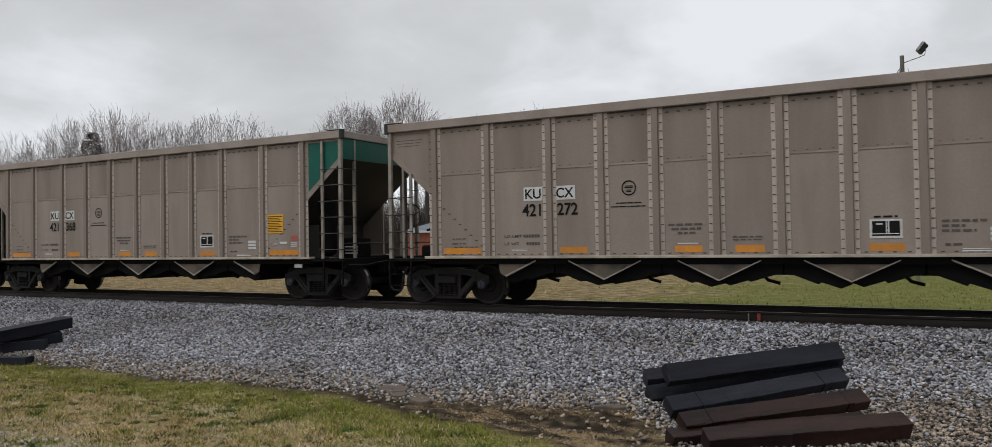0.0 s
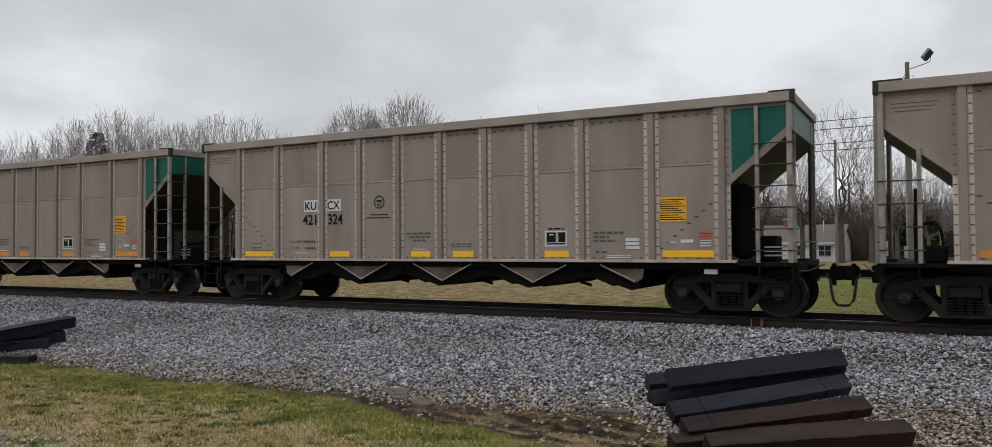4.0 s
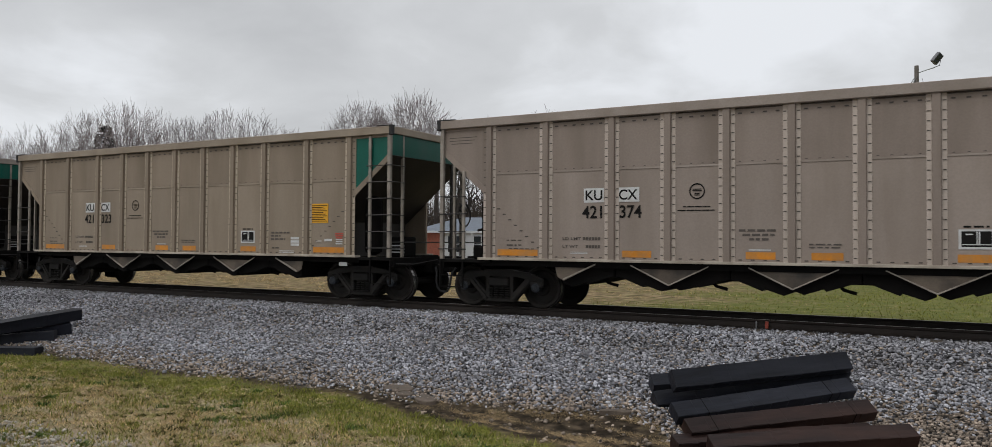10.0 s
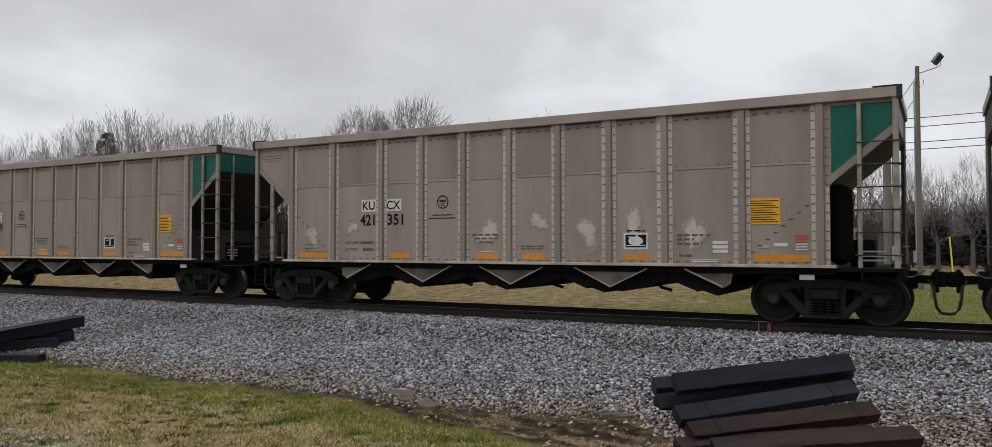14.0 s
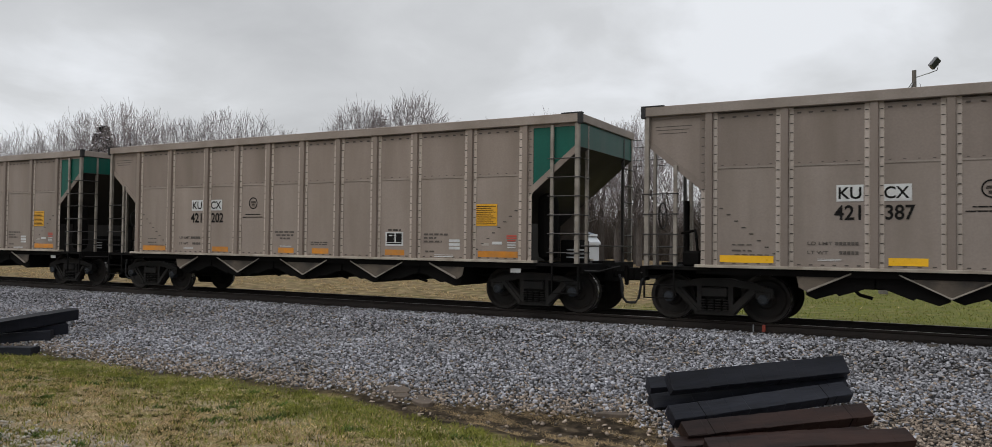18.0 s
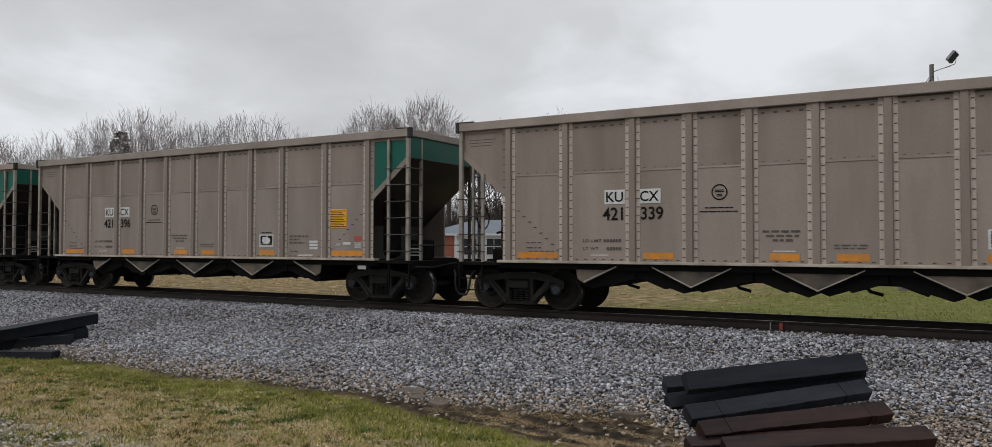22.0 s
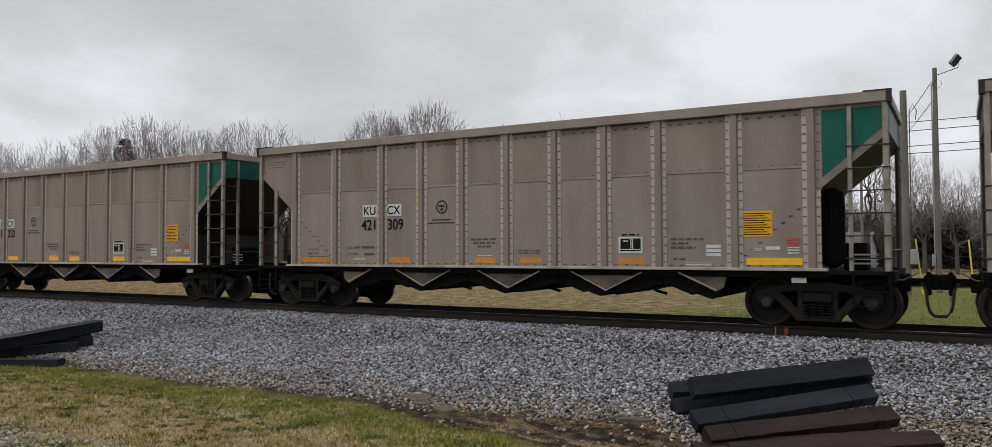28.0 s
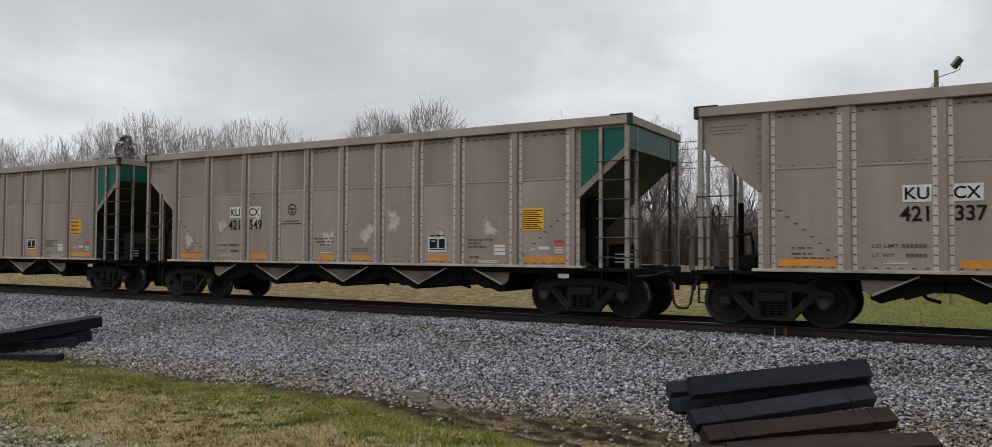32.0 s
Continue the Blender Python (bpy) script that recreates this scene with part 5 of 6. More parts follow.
def bare_tree_meshes(seed, width, hub=0.36, counts=(8, 3, 3, 3, 2), low=0.05, wild=0.11, thick=0.016, height=10.0):
    """A leafless tree whose limbs fan out from the fork and divide towards a round crown: limbs as one mesh, twigs as another."""
    rng = random.Random(seed)
    wood, vs, fs = bmesh.new(), [], []
    centre = Vector((0, 0, height * hub))
    reach = (0.0, 0.34, 0.56, 0.74, 0.88, 1.0)
    cone = (0.0, 0.58, 0.34, 0.22, 0.15)
    rx, rz = width / 2, height * (1 - hub)
    lobes = [(rng.uniform(0, 6.28), rng.uniform(0.03, 0.10)) for _ in range(3)]

    def place(d, f):
        a = math.atan2(d.y, d.x)
        bulge = 1 + sum(w * math.sin((k + 2) * a + ph) for k, (ph, w) in enumerate(lobes))
        # limbs rise first and lean out later
        return centre + Vector((d.x * rx * bulge * f ** 1.25, d.y * rx * bulge * f ** 1.25, d.z * rz * f - 0.35 * (1 - d.z) * f))

    def thin(p, q, ra, rb):
        sd = (q - p).cross(Vector((0.31, 0.57, 0.11))).normalized()
        up = sd.cross((q - p).normalized())
        base = len(vs)
        for c, rr in ((p, ra), (q, rb)):
            vs.extend([c + sd * rr, c - sd * rr * 0.5 + up * rr * 0.87, c - sd * rr * 0.5 - up * rr * 0.87])
        for j in range(3):
            fs.append((base + j, base + (j + 1) % 3, base + 3 + (j + 1) % 3, base + 3 + j))

    def shoot(p, d, r, level):
        f0, f1 = reach[level], reach[level + 1] * rng.uniform(0.90, 1.05)
        n = 3
        pts, rs = [p], [r]
        for k in range(1, n + 1):
            q = place(d, f0 + (f1 - f0) * k / n)
            gap = (f1 - f0) * rz * wild * (0.55 if k < n else 0.3)
            q += Vector((rng.gauss(0, gap), rng.gauss(0, gap), rng.gauss(0, gap * 0.6)))
            pts.append(q)
            rs.append(max(r * (1 - 0.33 * k / n), 0.0088))
        if level <= 1:
            add_tube(wood, pts, rs, 5, cap=False)
        else:
            for q0, q1, ra, rb in zip(pts, pts[1:], rs, rs[1:]):
                thin(q0, q1, ra, rb)
                if level >= 2 and rng.random() < 0.3:
                    w = (q1 - q0).normalized() + Vector((rng.gauss(0, 0.35), rng.gauss(0, 0.35), rng.gauss(0.15, 0.2)))
                    thin(q1, q1 + w.normalized() * rng.uniform(0.25, 0.65), 0.008, 0.006)
        if level + 1 >= len(counts):
            return
        for k in range(counts[level + 1]):
            c = cone[level + 1]
            dd = (d + Vector((rng.uniform(-c, c), rng.uniform(-c, c), rng.uniform(-c, c) * 0.8))).normalized()
            if dd.z < low:
                dd = Vector((dd.x, dd.y, low + 0.5 * abs(dd.z))).normalized()
            shoot(pts[-1], dd, rs[-1] * rng.uniform(0.6, 0.8), level + 1)

    add_tube(wood, [(0, 0, -0.2), (0.04, 0, height * hub * 0.5), tuple(centre)], [height * thick * 1.25, height * thick, height * thick * 0.9], 7, cap=False)
    for k in range(counts[0]):
        a = 6.283 * (k + rng.uniform(-0.3, 0.3)) / counts[0]
        z = rng.uniform(0.15, 1.2) if k % 3 else rng.uniform(0.9, 2.2)
        shoot(centre - Vector((0, 0, rng.uniform(0, 0.18) * height * hub)), Vector((math.cos(a), math.sin(a), z)).normalized(), height * thick * 0.5, 0)
    me1 = bpy.data.meshes.new("trunk")
    wood.to_mesh(me1)
    wood.free()
    me1.materials.append(M["bark"])
    return me1, mesh_of("crown", vs, fs, M["twig"])


TREE_KINDS = []


def bare_tree(kind, x, y, scale, turn, label="tall bare deciduous tree with a fine twiggy crown"):
    if len(TREE_KINDS) <= kind or TREE_KINDS[kind] is None:
        return
    if isinstance(TREE_KINDS[kind], tuple):
        root = tagged(new("tree"), label, "tree", "bare trees behind the track")
        for nm, me in zip(("trunk", "crown"), TREE_KINDS[kind]):
            part_me(nm, me, root)
        TREE_KINDS[kind] = root
        root.matrix_basis = pose(x, y, gz(x, y), 0, 0, turn) @ Matrix.Scale(scale, 4)
        root.scale = (scale,) * 3
        return root
    ob = copy_thing(TREE_KINDS[kind], pose(x, y, gz(x, y), 0, 0, turn))
    ob.scale = (scale,) * 3
    return ob


def at_bearing(deg, dist):
    """A place that far off, so many degrees to the west of north."""
    return -dist * math.sin(radians(deg)), dist * math.cos(radians(deg))


def build_trees():
    rng = random.Random(9)
    # unit trees 10 m tall, to be scaled: wood-edge trees, round field trees, open ones of few long limbs
    for seed, w, hub in ((1, 5.4, 0.42), (2, 6.4, 0.38), (3, 4.8, 0.45)):
        TREE_KINDS.append(bare_tree_meshes(seed, w, hub, (7, 3, 3, 2, 2)))
    for seed, w in ((5, 6.0), (6, 7.0)):
        TREE_KINDS.append(bare_tree_meshes(seed, w, 0.52, (9, 3, 3, 3, 2), 0.02, 0.07))
    for seed, w in ((8, 5.0), (12, 6.4)):
        TREE_KINDS.append(bare_tree_meshes(seed, w, 0.28, (6, 3, 3, 2, 2), 0.15, 0.2, 0.018))
    # the wood seen over the cars; its tops rise and fall
    turn = [42.0, 43.8, 45.1, 46.3, 47.9, 50.0, 51.5, 52.3, 53.9, 55.3, 56.9, 58.2, 58.9, 59.6, 61.5, 66.0]
    rise = [0.130, 0.137, 0.144, 0.156, 0.155, 0.141, 0.144, 0.152, 0.157, 0.151, 0.141, 0.130, 0.120, 0.123, 0.116, 0.118]
    for k in range(30):
        a = 42.4 + 22.4 * (k + 0.5 * rng.random()) / 30
        dist = rng.uniform(84, 104)
        x, y = at_bearing(a, dist)
        top = (float(np.interp(a, turn, rise)) - (0.0 if k % 2 else rng.uniform(0.006, 0.03))) * dist + 1.45 - gz(x, y)
        bare_tree(rng.choice((0, 1, 2)), x, y, top / 10, rng.uniform(0, 360))
    # two round crowns side by side
    for a, dist, k, top in ((38.75, 90, 3, 0.174), (35.2, 90, 4, 0.184), (36.7, 97, 3, 0.160), (33.4, 96, 3, 0.160), (40.0, 98, 0, 0.160)):
        x, y = at_bearing(a, dist)
        bare_tree(k, x, y, (top * dist + 1.45 - gz(x, y)) / 10, rng.uniform(0, 360), "broad bare field tree with a round fan of limbs")
    # low tops that just show above the roof line of the cars
    for k in range(13):
        x, y = at_bearing(32.0 - 1.1 * k + rng.uniform(-0.4, 0.4), rng.uniform(94, 108))
        bare_tree(rng.choice((0, 1, 2)), x, y, rng.uniform(1.45, 1.78), rng.uniform(0, 360))
    # the wood behind the white house
    for k in range(9):
        x = -30 + 5.2 * k + rng.uniform(-1.5, 1.5)
        bare_tree(rng.choice((0, 1, 2)), x, 128 + rng.uniform(-8, 14), rng.uniform(1.0, 1.45), rng.uniform(0, 360))
    # single trees in the field: bearing, distance, kind, top
    for a, dist, k, top in ((5.2, 94, 6, 0.158), (7.6, 99, 5, 0.128), (3.4, 96, 5, 0.120), (1.9, 84, 5, 0.104), (0.1, 82, 6, 0.086), (-1.8, 80, 5, 0.10), (-4.2, 90, 6, 0.12), (10.2, 92, 5, 0.125), (12.6, 86, 6, 0.128),
                            (14.8, 82, 5, 0.120), (16.4, 80, 6, 0.135), (18.7, 84, 5, 0.166), (17.5, 90, 6, 0.15), (20.3, 84, 5, 0.128), (22.3, 88, 6, 0.130), (24.1, 92, 5, 0.150), (25.6, 95, 6, 0.168)):
        x, y = at_bearing(a, dist)
        bare_tree(k, x, y, (top * dist + 1.45 - gz(x, y)) / 10, rng.uniform(0, 360), "open bare field tree of few long limbs")


def build_brush():
    """A dim tangle of undergrowth along the wood's edge."""
    rng = np.random.default_rng(4)
    k = 125000
    u = rng.random(k)
    left = u < 0.38
    x = np.where(left, -115 + 75 * rng.random(k), -64 + 94 * rng.random(k))
    y = np.where(left, 56 + (x + 115) * 0.36 + 22 * rng.random(k), 112 + np.minimum(x + 40, 0) * 0.6 + 26 * rng.random(k))
    z = ground_z(x, y)
    h = np.where(left, 1.8 + 6.6 * rng.random(k) ** 1.7, 2.2 + 7.2 * rng.random(k) ** 1.6)
    lean = rng.normal(0, 0.25, (k, 2)) * h[:, None]
    a = rng.random(k) * 6.283
    w = 0.012 + 0.03 * rng.random(k)
    d = np.stack([np.cos(a) * w, np.sin(a) * w, 0 * w], -1)
    p = np.stack([x, y, z], -1)
    tip = p + np.concatenate([lean, h[:, None]], 1)
    v = np.stack([p - d, p + d, tip + d * 0.3, tip - d * 0.3], 1).reshape(-1, 3)
    me = mesh_of("undergrowth", v.tolist(), np.arange(k * 4).reshape(-1, 4).tolist(), M["brush"])
    tagged(new("undergrowth", me), "tangle of bare undergrowth at the edge of the wood", "undergrowth", kind="stuff")
    # dim ridge of far woods that closes the view
    xs = np.linspace(-260, 160, 211)
    yb = np.where(xs < -45, 95 + (xs + 45) * 0.10, 150.0)
    top = np.where(xs < -45, 1.4, 2.2) + 0.5 * np.sin(xs * 0.35) + 0.4 * np.sin(xs * 1.1 + 1) + 0.3 * np.sin(xs * 2.7)
    vs, fs = [], []
    for i, (a, b, c) in enumerate(zip(xs, yb, top)):
        vs += [(a, b, -3.0), (a, b, c * 0.6), (a, b + 6, c), (a, b + 14, c * 0.7), (a, b + 14, -3)]
        if i:
            for j in range(4):
                fs.append((5 * i - 5 + j, 5 * i + j, 5 * i + j + 1, 5 * i - 4 + j))
    me = mesh_of("far_woods", vs, fs, mat("far_woods_bark", (0.085, 0.075, 0.065), 0.95, 0, 0.35, 0.6, 3.0, 0.3, (0.05, 0.045, 0.04), 0.7, 0.4))
    tagged(new("far_woods", me), "dim line of far leafless woods", "woods", kind="stuff")


def conifer(x, y, h, seed, wide=0.2, boughs=1300):
    rng = random.Random(seed)
    root = tagged(new("conifer"), "dark evergreen conifer among bare trees", "tree")
    part("trunk", tube([(0, 0, -0.2), (0, 0, h * 0.95)], [h * 0.018, 0.02], 7), M["bark"], root)
    vs, fs = [], []
    for k in range(boughs):
        f = rng.random() ** 0.8
        r = (1 - f) ** 0.7 * h * wide * rng.uniform(0.25, 1.0) + 0.05
        a = rng.random() * 6.283
        p = Vector((math.cos(a) * r, math.sin(a) * r, h * (0.12 + 0.86 * f) - 0.25 * r))
        d = Vector((math.cos(a), math.sin(a), rng.uniform(-0.5, 0.1))).normalized()
        s = d.cross(Vector((0, 0, 1))) * rng.uniform(0.10, 0.26)
        ln = rng.uniform(0.3, 0.75)
        b = len(vs)
        vs += [p - s, p + s, p + d * ln + s * 0.3, p + d * ln - s * 0.3, p + d * ln * 0.5 + Vector((0, 0, 0.15))]
        fs += [(b, b + 1, b + 4), (b + 1, b + 2, b + 4), (b + 2, b + 3, b + 4), (b + 3, b, b + 4)]
    part_me("crown", mesh_of("crown", vs, fs, M["needle"]), root)
    root.matrix_basis = pose(x, y, gz(x, y))


def utility_pole(x, y, top, label, r=0.13, arm=False):
    z = gz(x, y)
    root = tagged(new("utility_pole"), label, "utility pole")
    root.matrix_basis = pose(x, y, z)
    h = top - z
    part("shaft", tube([(0, 0, -0.1), (0, 0, h * 0.5), (0, 0, h)], [r * 1.15, r, r * 0.8], 10), M["wood_pole"], root)
    if arm:
        part("crossarm", box(-0.06, 0.06, -1.2, 1.2, h - 0.55, h - 0.43, 0.01), M["wood_pole"], root)
        for q in (-1.1, -0.4, 0.4, 1.1):
            part("insulator", add_lathe(bmesh.new(), [(0.03, 0), (0.06, 0.04), (0.035, 0.09), (0.05, 0.13), (0.02, 0.16)], 8, "z", 0, (0, q, h - 0.43)), M["lampbody"], root)
    return root, h


def build_poles():
    lamp, h = utility_pole(-0.8, 40.9, 9.6, "weathered wooden pole carrying a floodlight on a bracket", 0.12)
    part("bracket", tube([(0, 0, h - 0.35), (0.45, 0.1, h - 0.2), (0.72, 0.15, h - 0.12)], 0.025, 6), M["steel"], lamp)
    hd = part("lamp_head", box(-0.26, 0.26, -0.09, 0.09, -0.17, 0.17, 0.03), M["lampbody"], lamp, "dark grey floodlight housing")
    hd.matrix_basis = Matrix.Translation((0.82, 0.12, h + 0.28)) @ pose(0, 0, 0, 25, -52, 20)
    part("lens", box(-0.22, 0.22, -0.10, -0.088, -0.13, 0.13, 0.004), M["glass"], hd)
    part("yoke", tube([(0.72, 0.12, h - 0.12), (0.92, 0.12, h - 0.05), (0.98, 0.12, h + 0.25)], 0.02, 5), M["lampbody"], lamp)
    part("conduit", tube([(-0.13, -0.05, 1.0), (-0.14, -0.05, h - 0.8), (-0.05, -0.05, h - 0.6)], 0.035, 6), M["steel"], lamp)
    part("meter_box", box(-0.26, -0.10, -0.16, -0.04, 1.2, 1.75, 0.01), M["steel"], lamp)
    part("wire_loop", tube([(0.1 + 0.16 * math.cos(a), -0.1, h - 0.75 + 0.2 * math.sin(a)) for a in np.linspace(1.6, 7.0, 14)], 0.009, 5), M["wire"], lamp)
    two, h2 = utility_pole(-1.95, 38.1, 8.2, "stout weathered wooden service pole", 0.17)
    part("service_mast", tube([(0.22, -0.05, 1.2), (0.22, -0.05, h2 - 0.9), (0.35, -0.05, h2 - 0.6), (0.5, -0.05, h2 - 0.9), (0.45, -0.05, h2 - 1.3)], 0.02, 6), M["wire"], two)
    part("meter_box", box(0.15, 0.45, -0.25, -0.1, 1.3, 1.95, 0.02), M["steel"], two)
    for x, y, top in ((-7.8, 81.5, 11.0), (-12.3, 64.1, 8.0)):
        utility_pole(x, y, top, "thin grey utility pole by the field", 0.13, top > 8)
    # pale guards on the guy wires
    for x, y, t in ((-1.35, 38.4, -6), (0.55, 41.2, -4)):
        g = tagged(part("guy_guard", tube([(0, 0, -0.1), (0, 0, 2.4)], 0.035, 7), M["guard"]), "yellow plastic guard on a guy wire", "guy guard", "guards on the guy wires")
        g.matrix_basis = pose(x, y, gz(x, y), 0, t, 0)

    def wire(name, a, b, sag, r, label):
        pts = [Vector(a).lerp(Vector(b), f) - Vector((0, 0, sag * 4 * f * (1 - f))) for f in np.linspace(0, 1, 17)]
        tagged(part(name, tube(pts, r, 4), M["wire"]), label, "cable", "overhead lines")

    for z in (9.65, 9.1, 8.15, 7.7):
        wire("power_line", (-75, 62, z + 0.7), (45, 51, z + 0.3), 0.9, 0.024, "thin overhead power line")
    for q in (0, 0.9):
        wire("service_drop", (-0.9, 40.8, 9.0 - q), (-7.8, 81.5, 9.5 - q), 0.6, 0.018, "thin service cable slung from the pole")
    # a short post in the grass
    part_post = tagged(part("marker_post", box(-0.05, 0.05, -0.05, 0.05, -0.1, 1.0, 0.01), M["wood_pole"]), "short grey wooden marker post in the grass", "post")
    part_post.matrix_basis = pose(-0.3, 33.5, gz(-0.3, 33.5))


def window(house, x0, x1, y, z0, z1, nm="window"):
    w = part(nm, box(x0, x1, y - 0.05, y + 0.02, z0, z1), M["glass"], house, "dark glass in white frame")
    bm = bmesh.new()
    t = 0.07
    for b in ((x0 - t, x1 + t, z0 - t, z0), (x0 - t, x1 + t, z1, z1 + t), (x0 - t, x0, z0, z1), (x1, x1 + t, z0, z1), ((x0 + x1) / 2 - 0.03, (x0 + x1) / 2 + 0.03, z0, z1), (x0, x1, (z0 + z1) / 2 - 0.025, (z0 + z1) / 2 + 0.025)):
        add_box(bm, b[0], b[1], y - 0.09, y - 0.05, b[2], b[3])
    part("window_frame", bm, M["siding"], w)


def gable_house(name, label, w, d, eave, ridge, wall, roof, hip=False, over=0.4):
    h = tagged(new(name), label, "house")
    bm = bmesh.new()
    add_box(bm, 0, w, 0, 0.2, -1.2, eave)
    add_box(bm, 0, w, d - 0.2, d, -1.2, eave)
    add_box(bm, 0, 0.2, 0.2, d - 0.2, -1.2, eave)
    add_box(bm, w - 0.2, w, 0.2, d - 0.2, -1.2, eave)
    if not hip:
        for x in (0.0, w - 0.2):
            add_prism(bm, [(0.0, eave), (d, eave), (d / 2, ridge - 0.1)], x, x + 0.2, "x")
    part("wall", bm, wall, h)
    bm = bmesh.new()
    o = over
    if hip:
        a = [(-o, -o, eave), (w + o, -o, eave), (w + o, d + o, eave), (-o, d + o, eave)]
        r0, r1 = (d * 0.5, d / 2, ridge), (w - d * 0.5, d / 2, ridge)
        vs = [bm.verts.new(p) for p in (*a, r0, r1)]
        for f in ((0, 1, 5, 4), (1, 2, 5), (2, 3, 4, 5), (3, 0, 4), (0, 3, 2, 1)):
            bm.faces.new([vs[i] for i in f])
    else:
        drop = (ridge - eave) / (d / 2) * o
        add_prism(bm, [(-o, eave - drop), (-o, eave - drop + 0.16), (d / 2, ridge + 0.16), (d + o, eave - drop + 0.16), (d + o, eave - drop), (d / 2, ridge)], -o, w + o, "x")
    part("roof", bm, roof, h)
    part("fascia", box(-o, w + o, -o - 0.03, -o, eave - 0.16 if hip else eave - (ridge - eave) / (d / 2) * o - 0.05, eave + 0.02), M["siding"], h, "white fascia board")
    return h


def build_houses():
    # long low house of white siding and brick under a grey hip roof
    h = gable_house("ranch_house", "low white and red brick house with a grey hip roof", 16.0, 8.0, 2.75, 4.1, M["siding"], M["roof_grey"], True)
    part("brick_bay", box(-0.05, 2.3, -0.10, 0.0, -1.2, 2.65), M["brick"], h, "red brick facing")
    part("brick_bay", box(8.75, 9.72, -0.10, 0.0, -1.2, 2.65), M["brick"], h, "red brick facing")
    part("brick_bay", box(12.28, 16.05, -0.10, 0.0, -1.2, 2.65), M["brick"], h, "red brick facing")
    for x0, x1 in ((2.9, 4.3), (5.2, 6.5), (7.0, 7.9)):
        window(h, x0, x1, 0.0, 0.9, 2.3)
    gd = part("garage_door", box(9.75, 12.25, -0.07, 0.02, -0.5, 2.3), M["siding"], h, "white panelled garage door")
    for k in range(4):
        part("door_panel", box(9.8, 12.2, -0.095, -0.07, -0.45 + 0.62 * k, 0.1 + 0.62 * k, 0.01), M["siding"], gd)
    for k in range(4):
        part("pane", box(9.92 + 0.58 * k, 10.36 + 0.58 * k, -0.11, -0.09, 1.52, 1.86), M["glass"], gd)
    part("door", box(8.1, 8.6, -0.08, 0.02, 0.0, 2.1), M["siding"], h)
    bm = bmesh.new()
    for x in (2.5, 5.0, 7.4):
        add_box(bm, x - 0.06, x + 0.06, -1.45, -1.33, -1.0, 2.6)
    part("porch_posts", bm, M["siding"], h)
    h.matrix_basis = pose(-40.5, 58.0, -0.42, 0, 0, 31)
    # small white shed before its end
    s = gable_house("metal_shed", "small white metal garage with a gable front", 3.4, 2.6, 1.75, 2.35, M["metalroof"], M["metalroof"], False, 0.1)
    tagged(s, category="shed")
    bm = bmesh.new()
    for k in range(6):
        add_box(bm, -0.03, -0.005, 0.5, 2.1, -0.6 + 0.36 * k, -0.27 + 0.36 * k)
    part("garage_door", bm, M["siding"], s, "ribbed white roll-up door")
    window(s, 1.2, 2.2, 0.0, 0.5, 1.2)
    s.matrix_basis = pose(-28.4, 63.3, -0.22, 0, 0, 42)
    # the white house across the field
    w = gable_house("white_house", "small white gabled house with a brown roof and chimney", 10.7, 7.5, 2.45, 4.55, M["siding"], M["roof_brown"])
    for x0, x1 in ((1.3, 2.8), (4.9, 6.2), (8.3, 9.7)):
        window(w, x0, x1, 0.0, 0.8, 2.0)
    part("door", box(6.9, 7.8, -0.05, 0.02, 0.0, 2.05), M["siding"], w)
    ch = part("chimney", box(3.4, 4.2, 3.2, 4.0, 3.6, 5.4), M["brick"], w, "brick chimney")
    part("chimney_cap", box(3.3, 4.3, 3.1, 4.1, 5.4, 5.55), M["steel"], ch)
    part("vent_pipe", tube([(8.5, 2.0, 3.2), (8.5, 2.0, 5.2)], 0.07, 6), M["siding"], w)
    w.matrix_basis = pose(-20.4, 106.0, -1.25, 0, 0, -5)


def road_car(name, label, paint, length=4.4):
    root = tagged(new(name), label, "car")
    prof = [(-0.5, 0.25), (-0.5, 0.72), (-0.46, 0.86), (-0.30, 0.92), (-0.17, 1.38), (0.08, 1.44), (0.22, 1.36), (0.34, 0.96), (0.47, 0.84), (0.5, 0.62), (0.5, 0.25)]
    body = prism([(a * length, z) for a, z in prof], -0.82, 0.82)
    bmesh.ops.bevel(body, geom=[e for e in body.edges if abs(e.verts[0].co.y - e.verts[1].co.y) < 0.01], offset=0.06, segments=2, affect="EDGES")
    part("body", body, paint, root)
    for s in (-1, 1):
        y0, y1 = sorted((s * 0.80, s * 0.835))
        part("side_window", prism([(-0.27 * length, 0.95), (-0.16 * length, 1.31), (0.08 * length, 1.36), (0.19 * length, 1.30), (0.29 * length, 0.97)], y0, y1), M["glass"], root)
        for x in (-0.31, 0.31):
            wh = part("car_wheel", add_lathe(bmesh.new(), [(0.2, s * 0.87), (0.31, s * 0.86), (0.32, s * 0.80), (0.31, s * 0.66), (0.1, s * 0.66)], 18, "y", 0, (x * length, 0, 0.32)), M["black"], root)
            part("rim", add_lathe(bmesh.new(), [(0.05, s * 0.885), (0.19, s * 0.872)], 12, "y", 0, (x * length, 0, 0.32)), M["steel"], wh)
    part("rear_light", box(-0.502 * length, -0.49 * length, -0.7, 0.7, 0.66, 0.78), M["red"], root)
    part("headlight", box(0.485 * length, 0.502 * length, -0.7, 0.7, 0.60, 0.72), M["steel"], root)
    return root


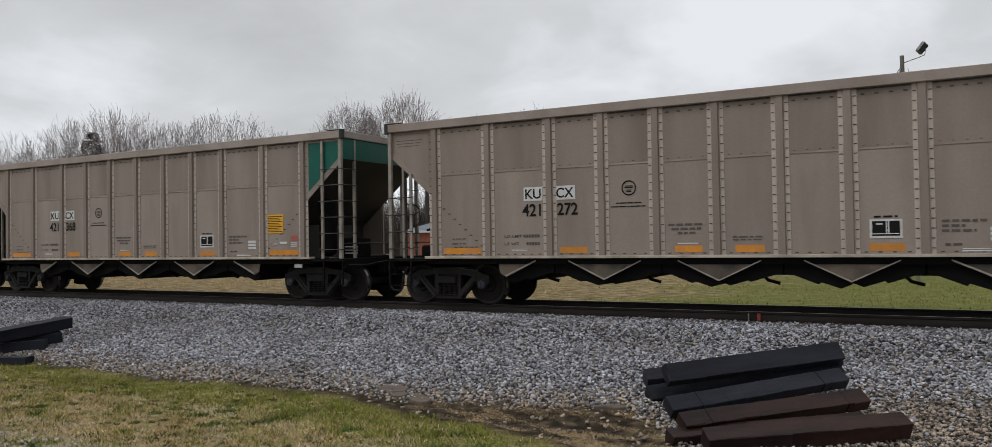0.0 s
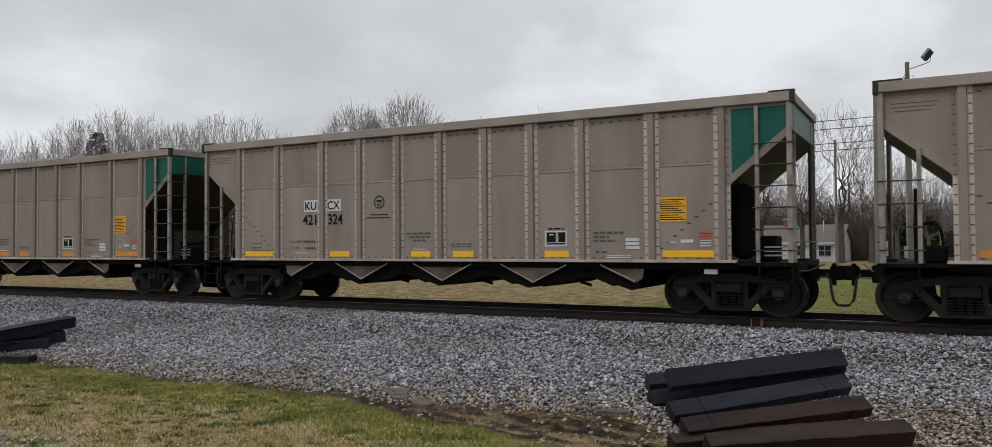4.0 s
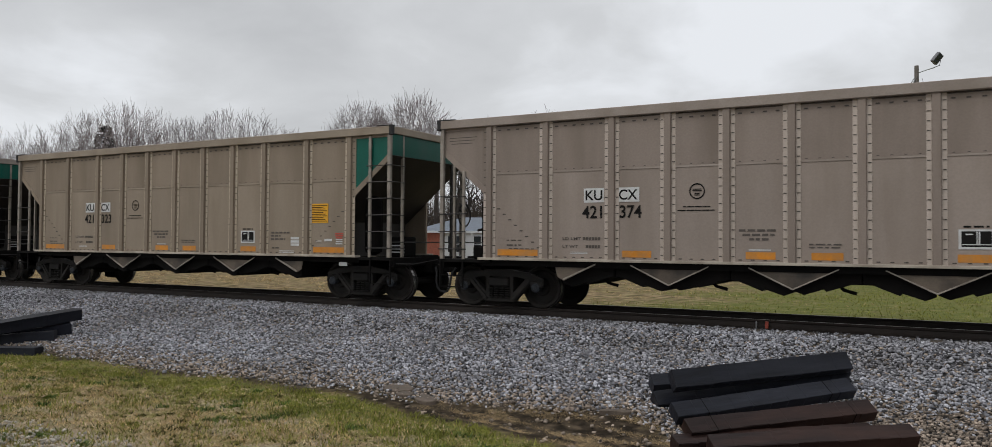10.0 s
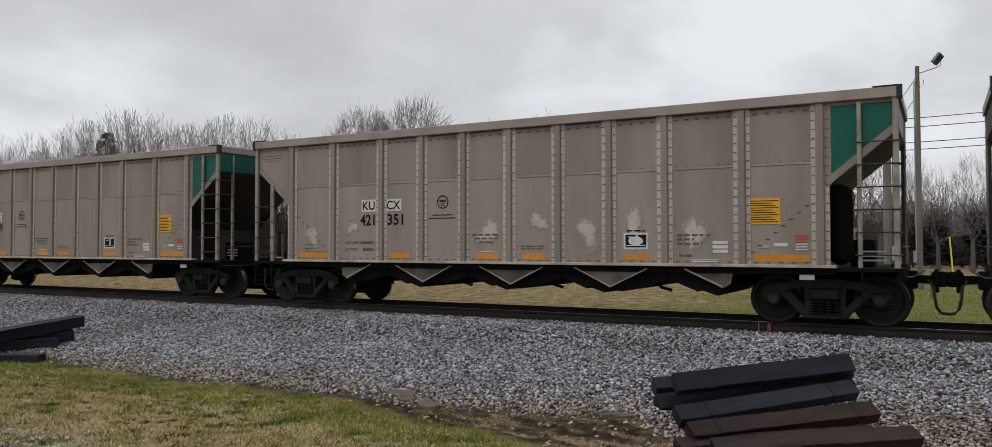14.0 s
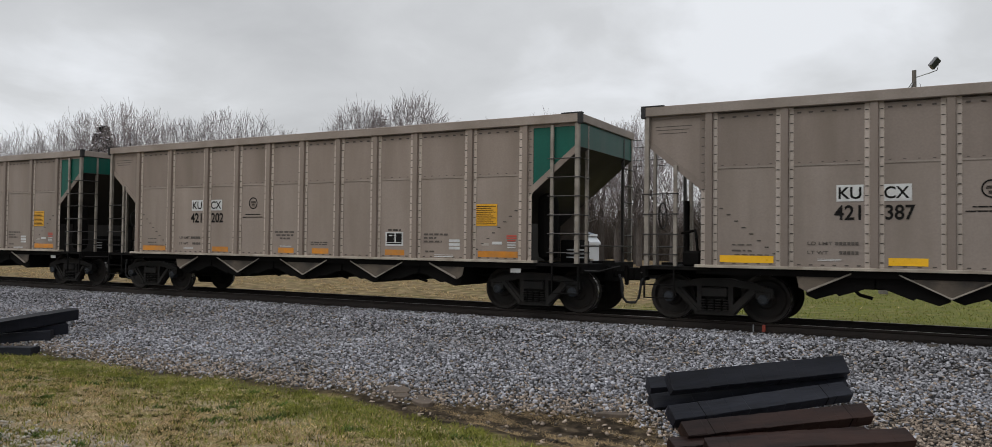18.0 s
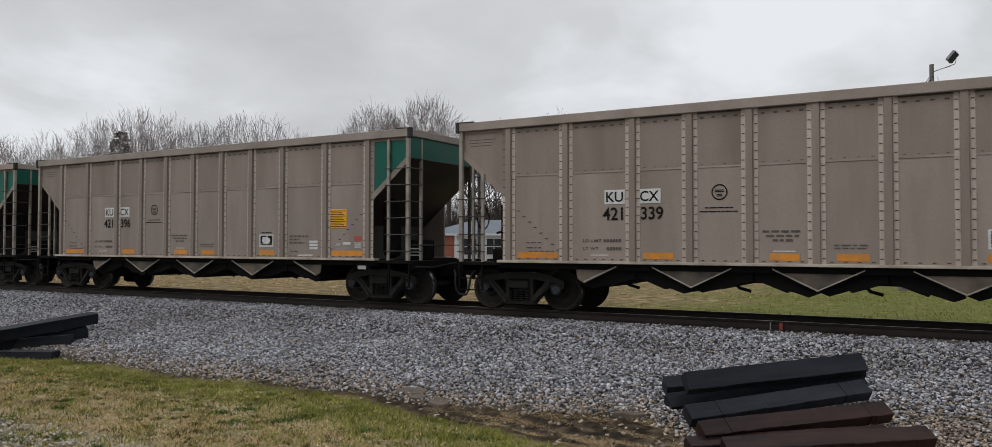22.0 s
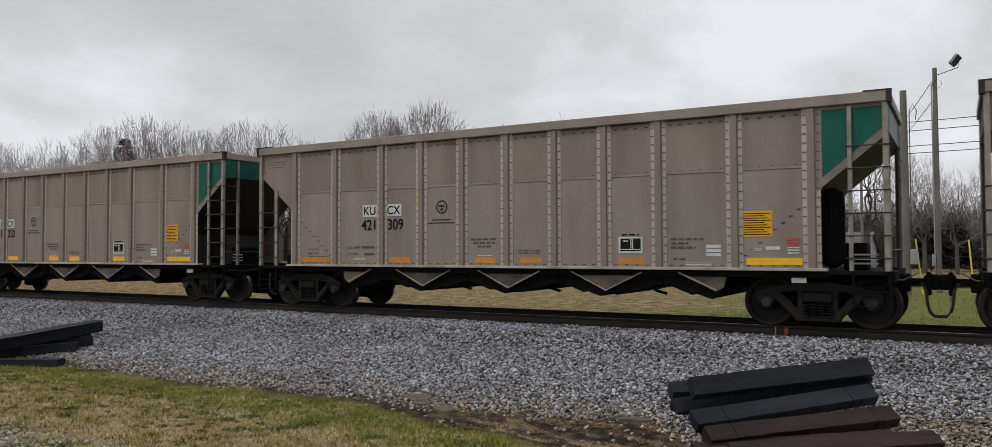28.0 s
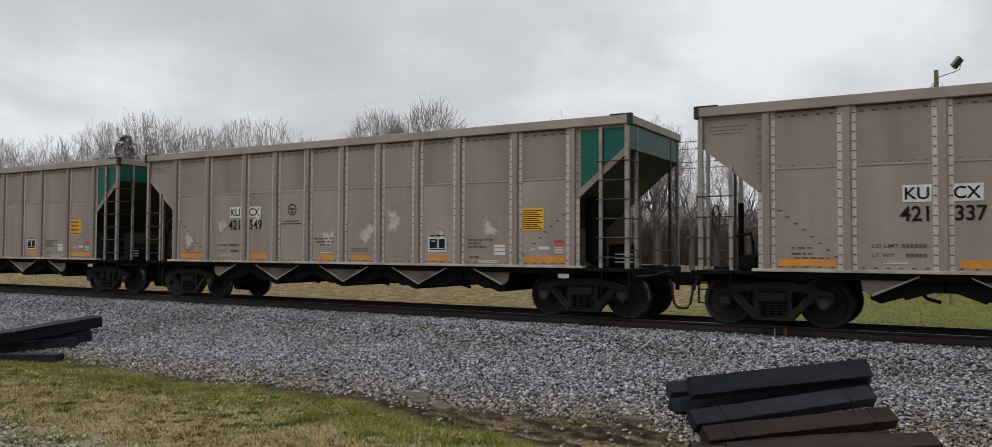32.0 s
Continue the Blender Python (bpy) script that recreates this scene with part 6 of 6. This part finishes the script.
def build_road():
    me = mesh_of("road", [(x, y, gz(x, y) + 0.05) for x in np.linspace(-300, 120, 141) for y in (47.5, 50.3, 53.0)],
                 [(3 * i + j, 3 * i + 3 + j, 3 * i + 4 + j, 3 * i + 1 + j) for i in range(140) for j in range(2)],
                 mat("worn_asphalt", (0.055, 0.055, 0.058), 0.9, 0, 0.15, 3, 40, 0.1))
    tagged(new("road", me), "worn asphalt road across the field", "road", kind="structure")


ROAD_CARS = {}


def build_road_cars():
    ROAD_CARS["yellow"] = road_car("yellow_car", "bright yellow car driving on the road", M["car_yellow"], 4.3)
    ROAD_CARS["red"] = road_car("red_car", "red car driving on the road", M["car_red"], 4.6)
    ROAD_CARS["black"] = road_car("black_car", "black car driving on the road", M["car_black"], 4.5)


# ---- all that moves ----
# seconds and metres run by the train
RUN = [(0, -91.74), (1, -77.00), (1.5, -69.65), (2, -62.30), (2.5, -54.87), (4.5, -25.9), (5, -18.55), (6, -3.86), (7, 10.84), (8, 25.58), (9, 40.28), (10, 55.02), (11, 69.75), (12, 84.48), (13, 99.26), (14, 114.02),
       (14.5, 121.46), (16.5, 151.10), (17, 158.6), (18, 173.03), (19, 188.04), (20, 203.05), (21, 218.11), (22, 233.18), (23, 248.31), (24, 263.44), (25, 278.55), (25.5, 286.10), (27.5, 316.35), (28, 323.94), (29, 339.05),
       (30, 354.23), (31, 368.86), (32, 384.05)]


def run_at(t):
    ts, ss = [a for a, _ in RUN], [b for _, b in RUN]
    return float(np.interp(t, ts, ss))


def motions():
    for i, car in CARS.items():
        walk(car, [(t, pose(s - CAR * i + END, TRACK_Y, 0)) for t, s in RUN])
    # the wheels roll; cars share the turning of their axles
    frames = [k / FPS for k in range(32 * FPS + 1)]
    lead = CARS[-5]
    for x in AXLES:
        def axle(car):
            return [o for o in car.children if o.name.startswith("wheelset") and abs(o.location.x - x) < 0.01][0]
        others = [axle(c) for i, c in CARS.items() if i != -5]
        one = axle(lead)
        turn0 = run_at(0.0)
        walk(one, [(t, Matrix.Translation((x, 0, WHEEL)) @ pose(0, 0, 0, 0, math.degrees((run_at(t) - turn0) / WHEEL) % 360.0, 0)) for t in frames])
        for o in others:
            o.rotation_mode = "QUATERNION"
            o.animation_data_create()
            o.animation_data.action = one.animation_data.action
            o.animation_data.action_slot = one.animation_data.action_slot
    for key, t0, x0, y, v in (("yellow", 5.5, -37.2, 50.2, -13.0), ("red", 19.0, -22.0, 51.3, -13.0), ("black", 14.5, -25.5, 50.2, 12.0)):
        rows = [(t, pose(x0 + v * (t - t0), y, gz(max(-280, min(110, x0 + v * (t - t0))), y) + 0.06, 0, 0, 0 if v > 0 else 180)) for t in range(0, 33, 2)]
        walk(ROAD_CARS[key], rows)


build_ground()
build_track()
build_ties()
build_ballast()
build_grass()
build_ditch_stones()
build_road()
build_houses()
build_poles()
build_trees()
build_brush()
conifer(-80.5, 55.5, 13.9, 1, 0.25, 800)
conifer(-35.0, 72.0, 7.0, 2)
for _x, _y, _h in ((-2.6, 98.0, 6.2), (-0.2, 99.5, 5.2), (3.4, 98.0, 6.2), (6.0, 99.0, 6.6), (8.5, 100.0, 6.4)):
    conifer(_x, _y, _h, int(_h * 10 + _x), 0.42)
build_road_cars()
build_cars()
motions()
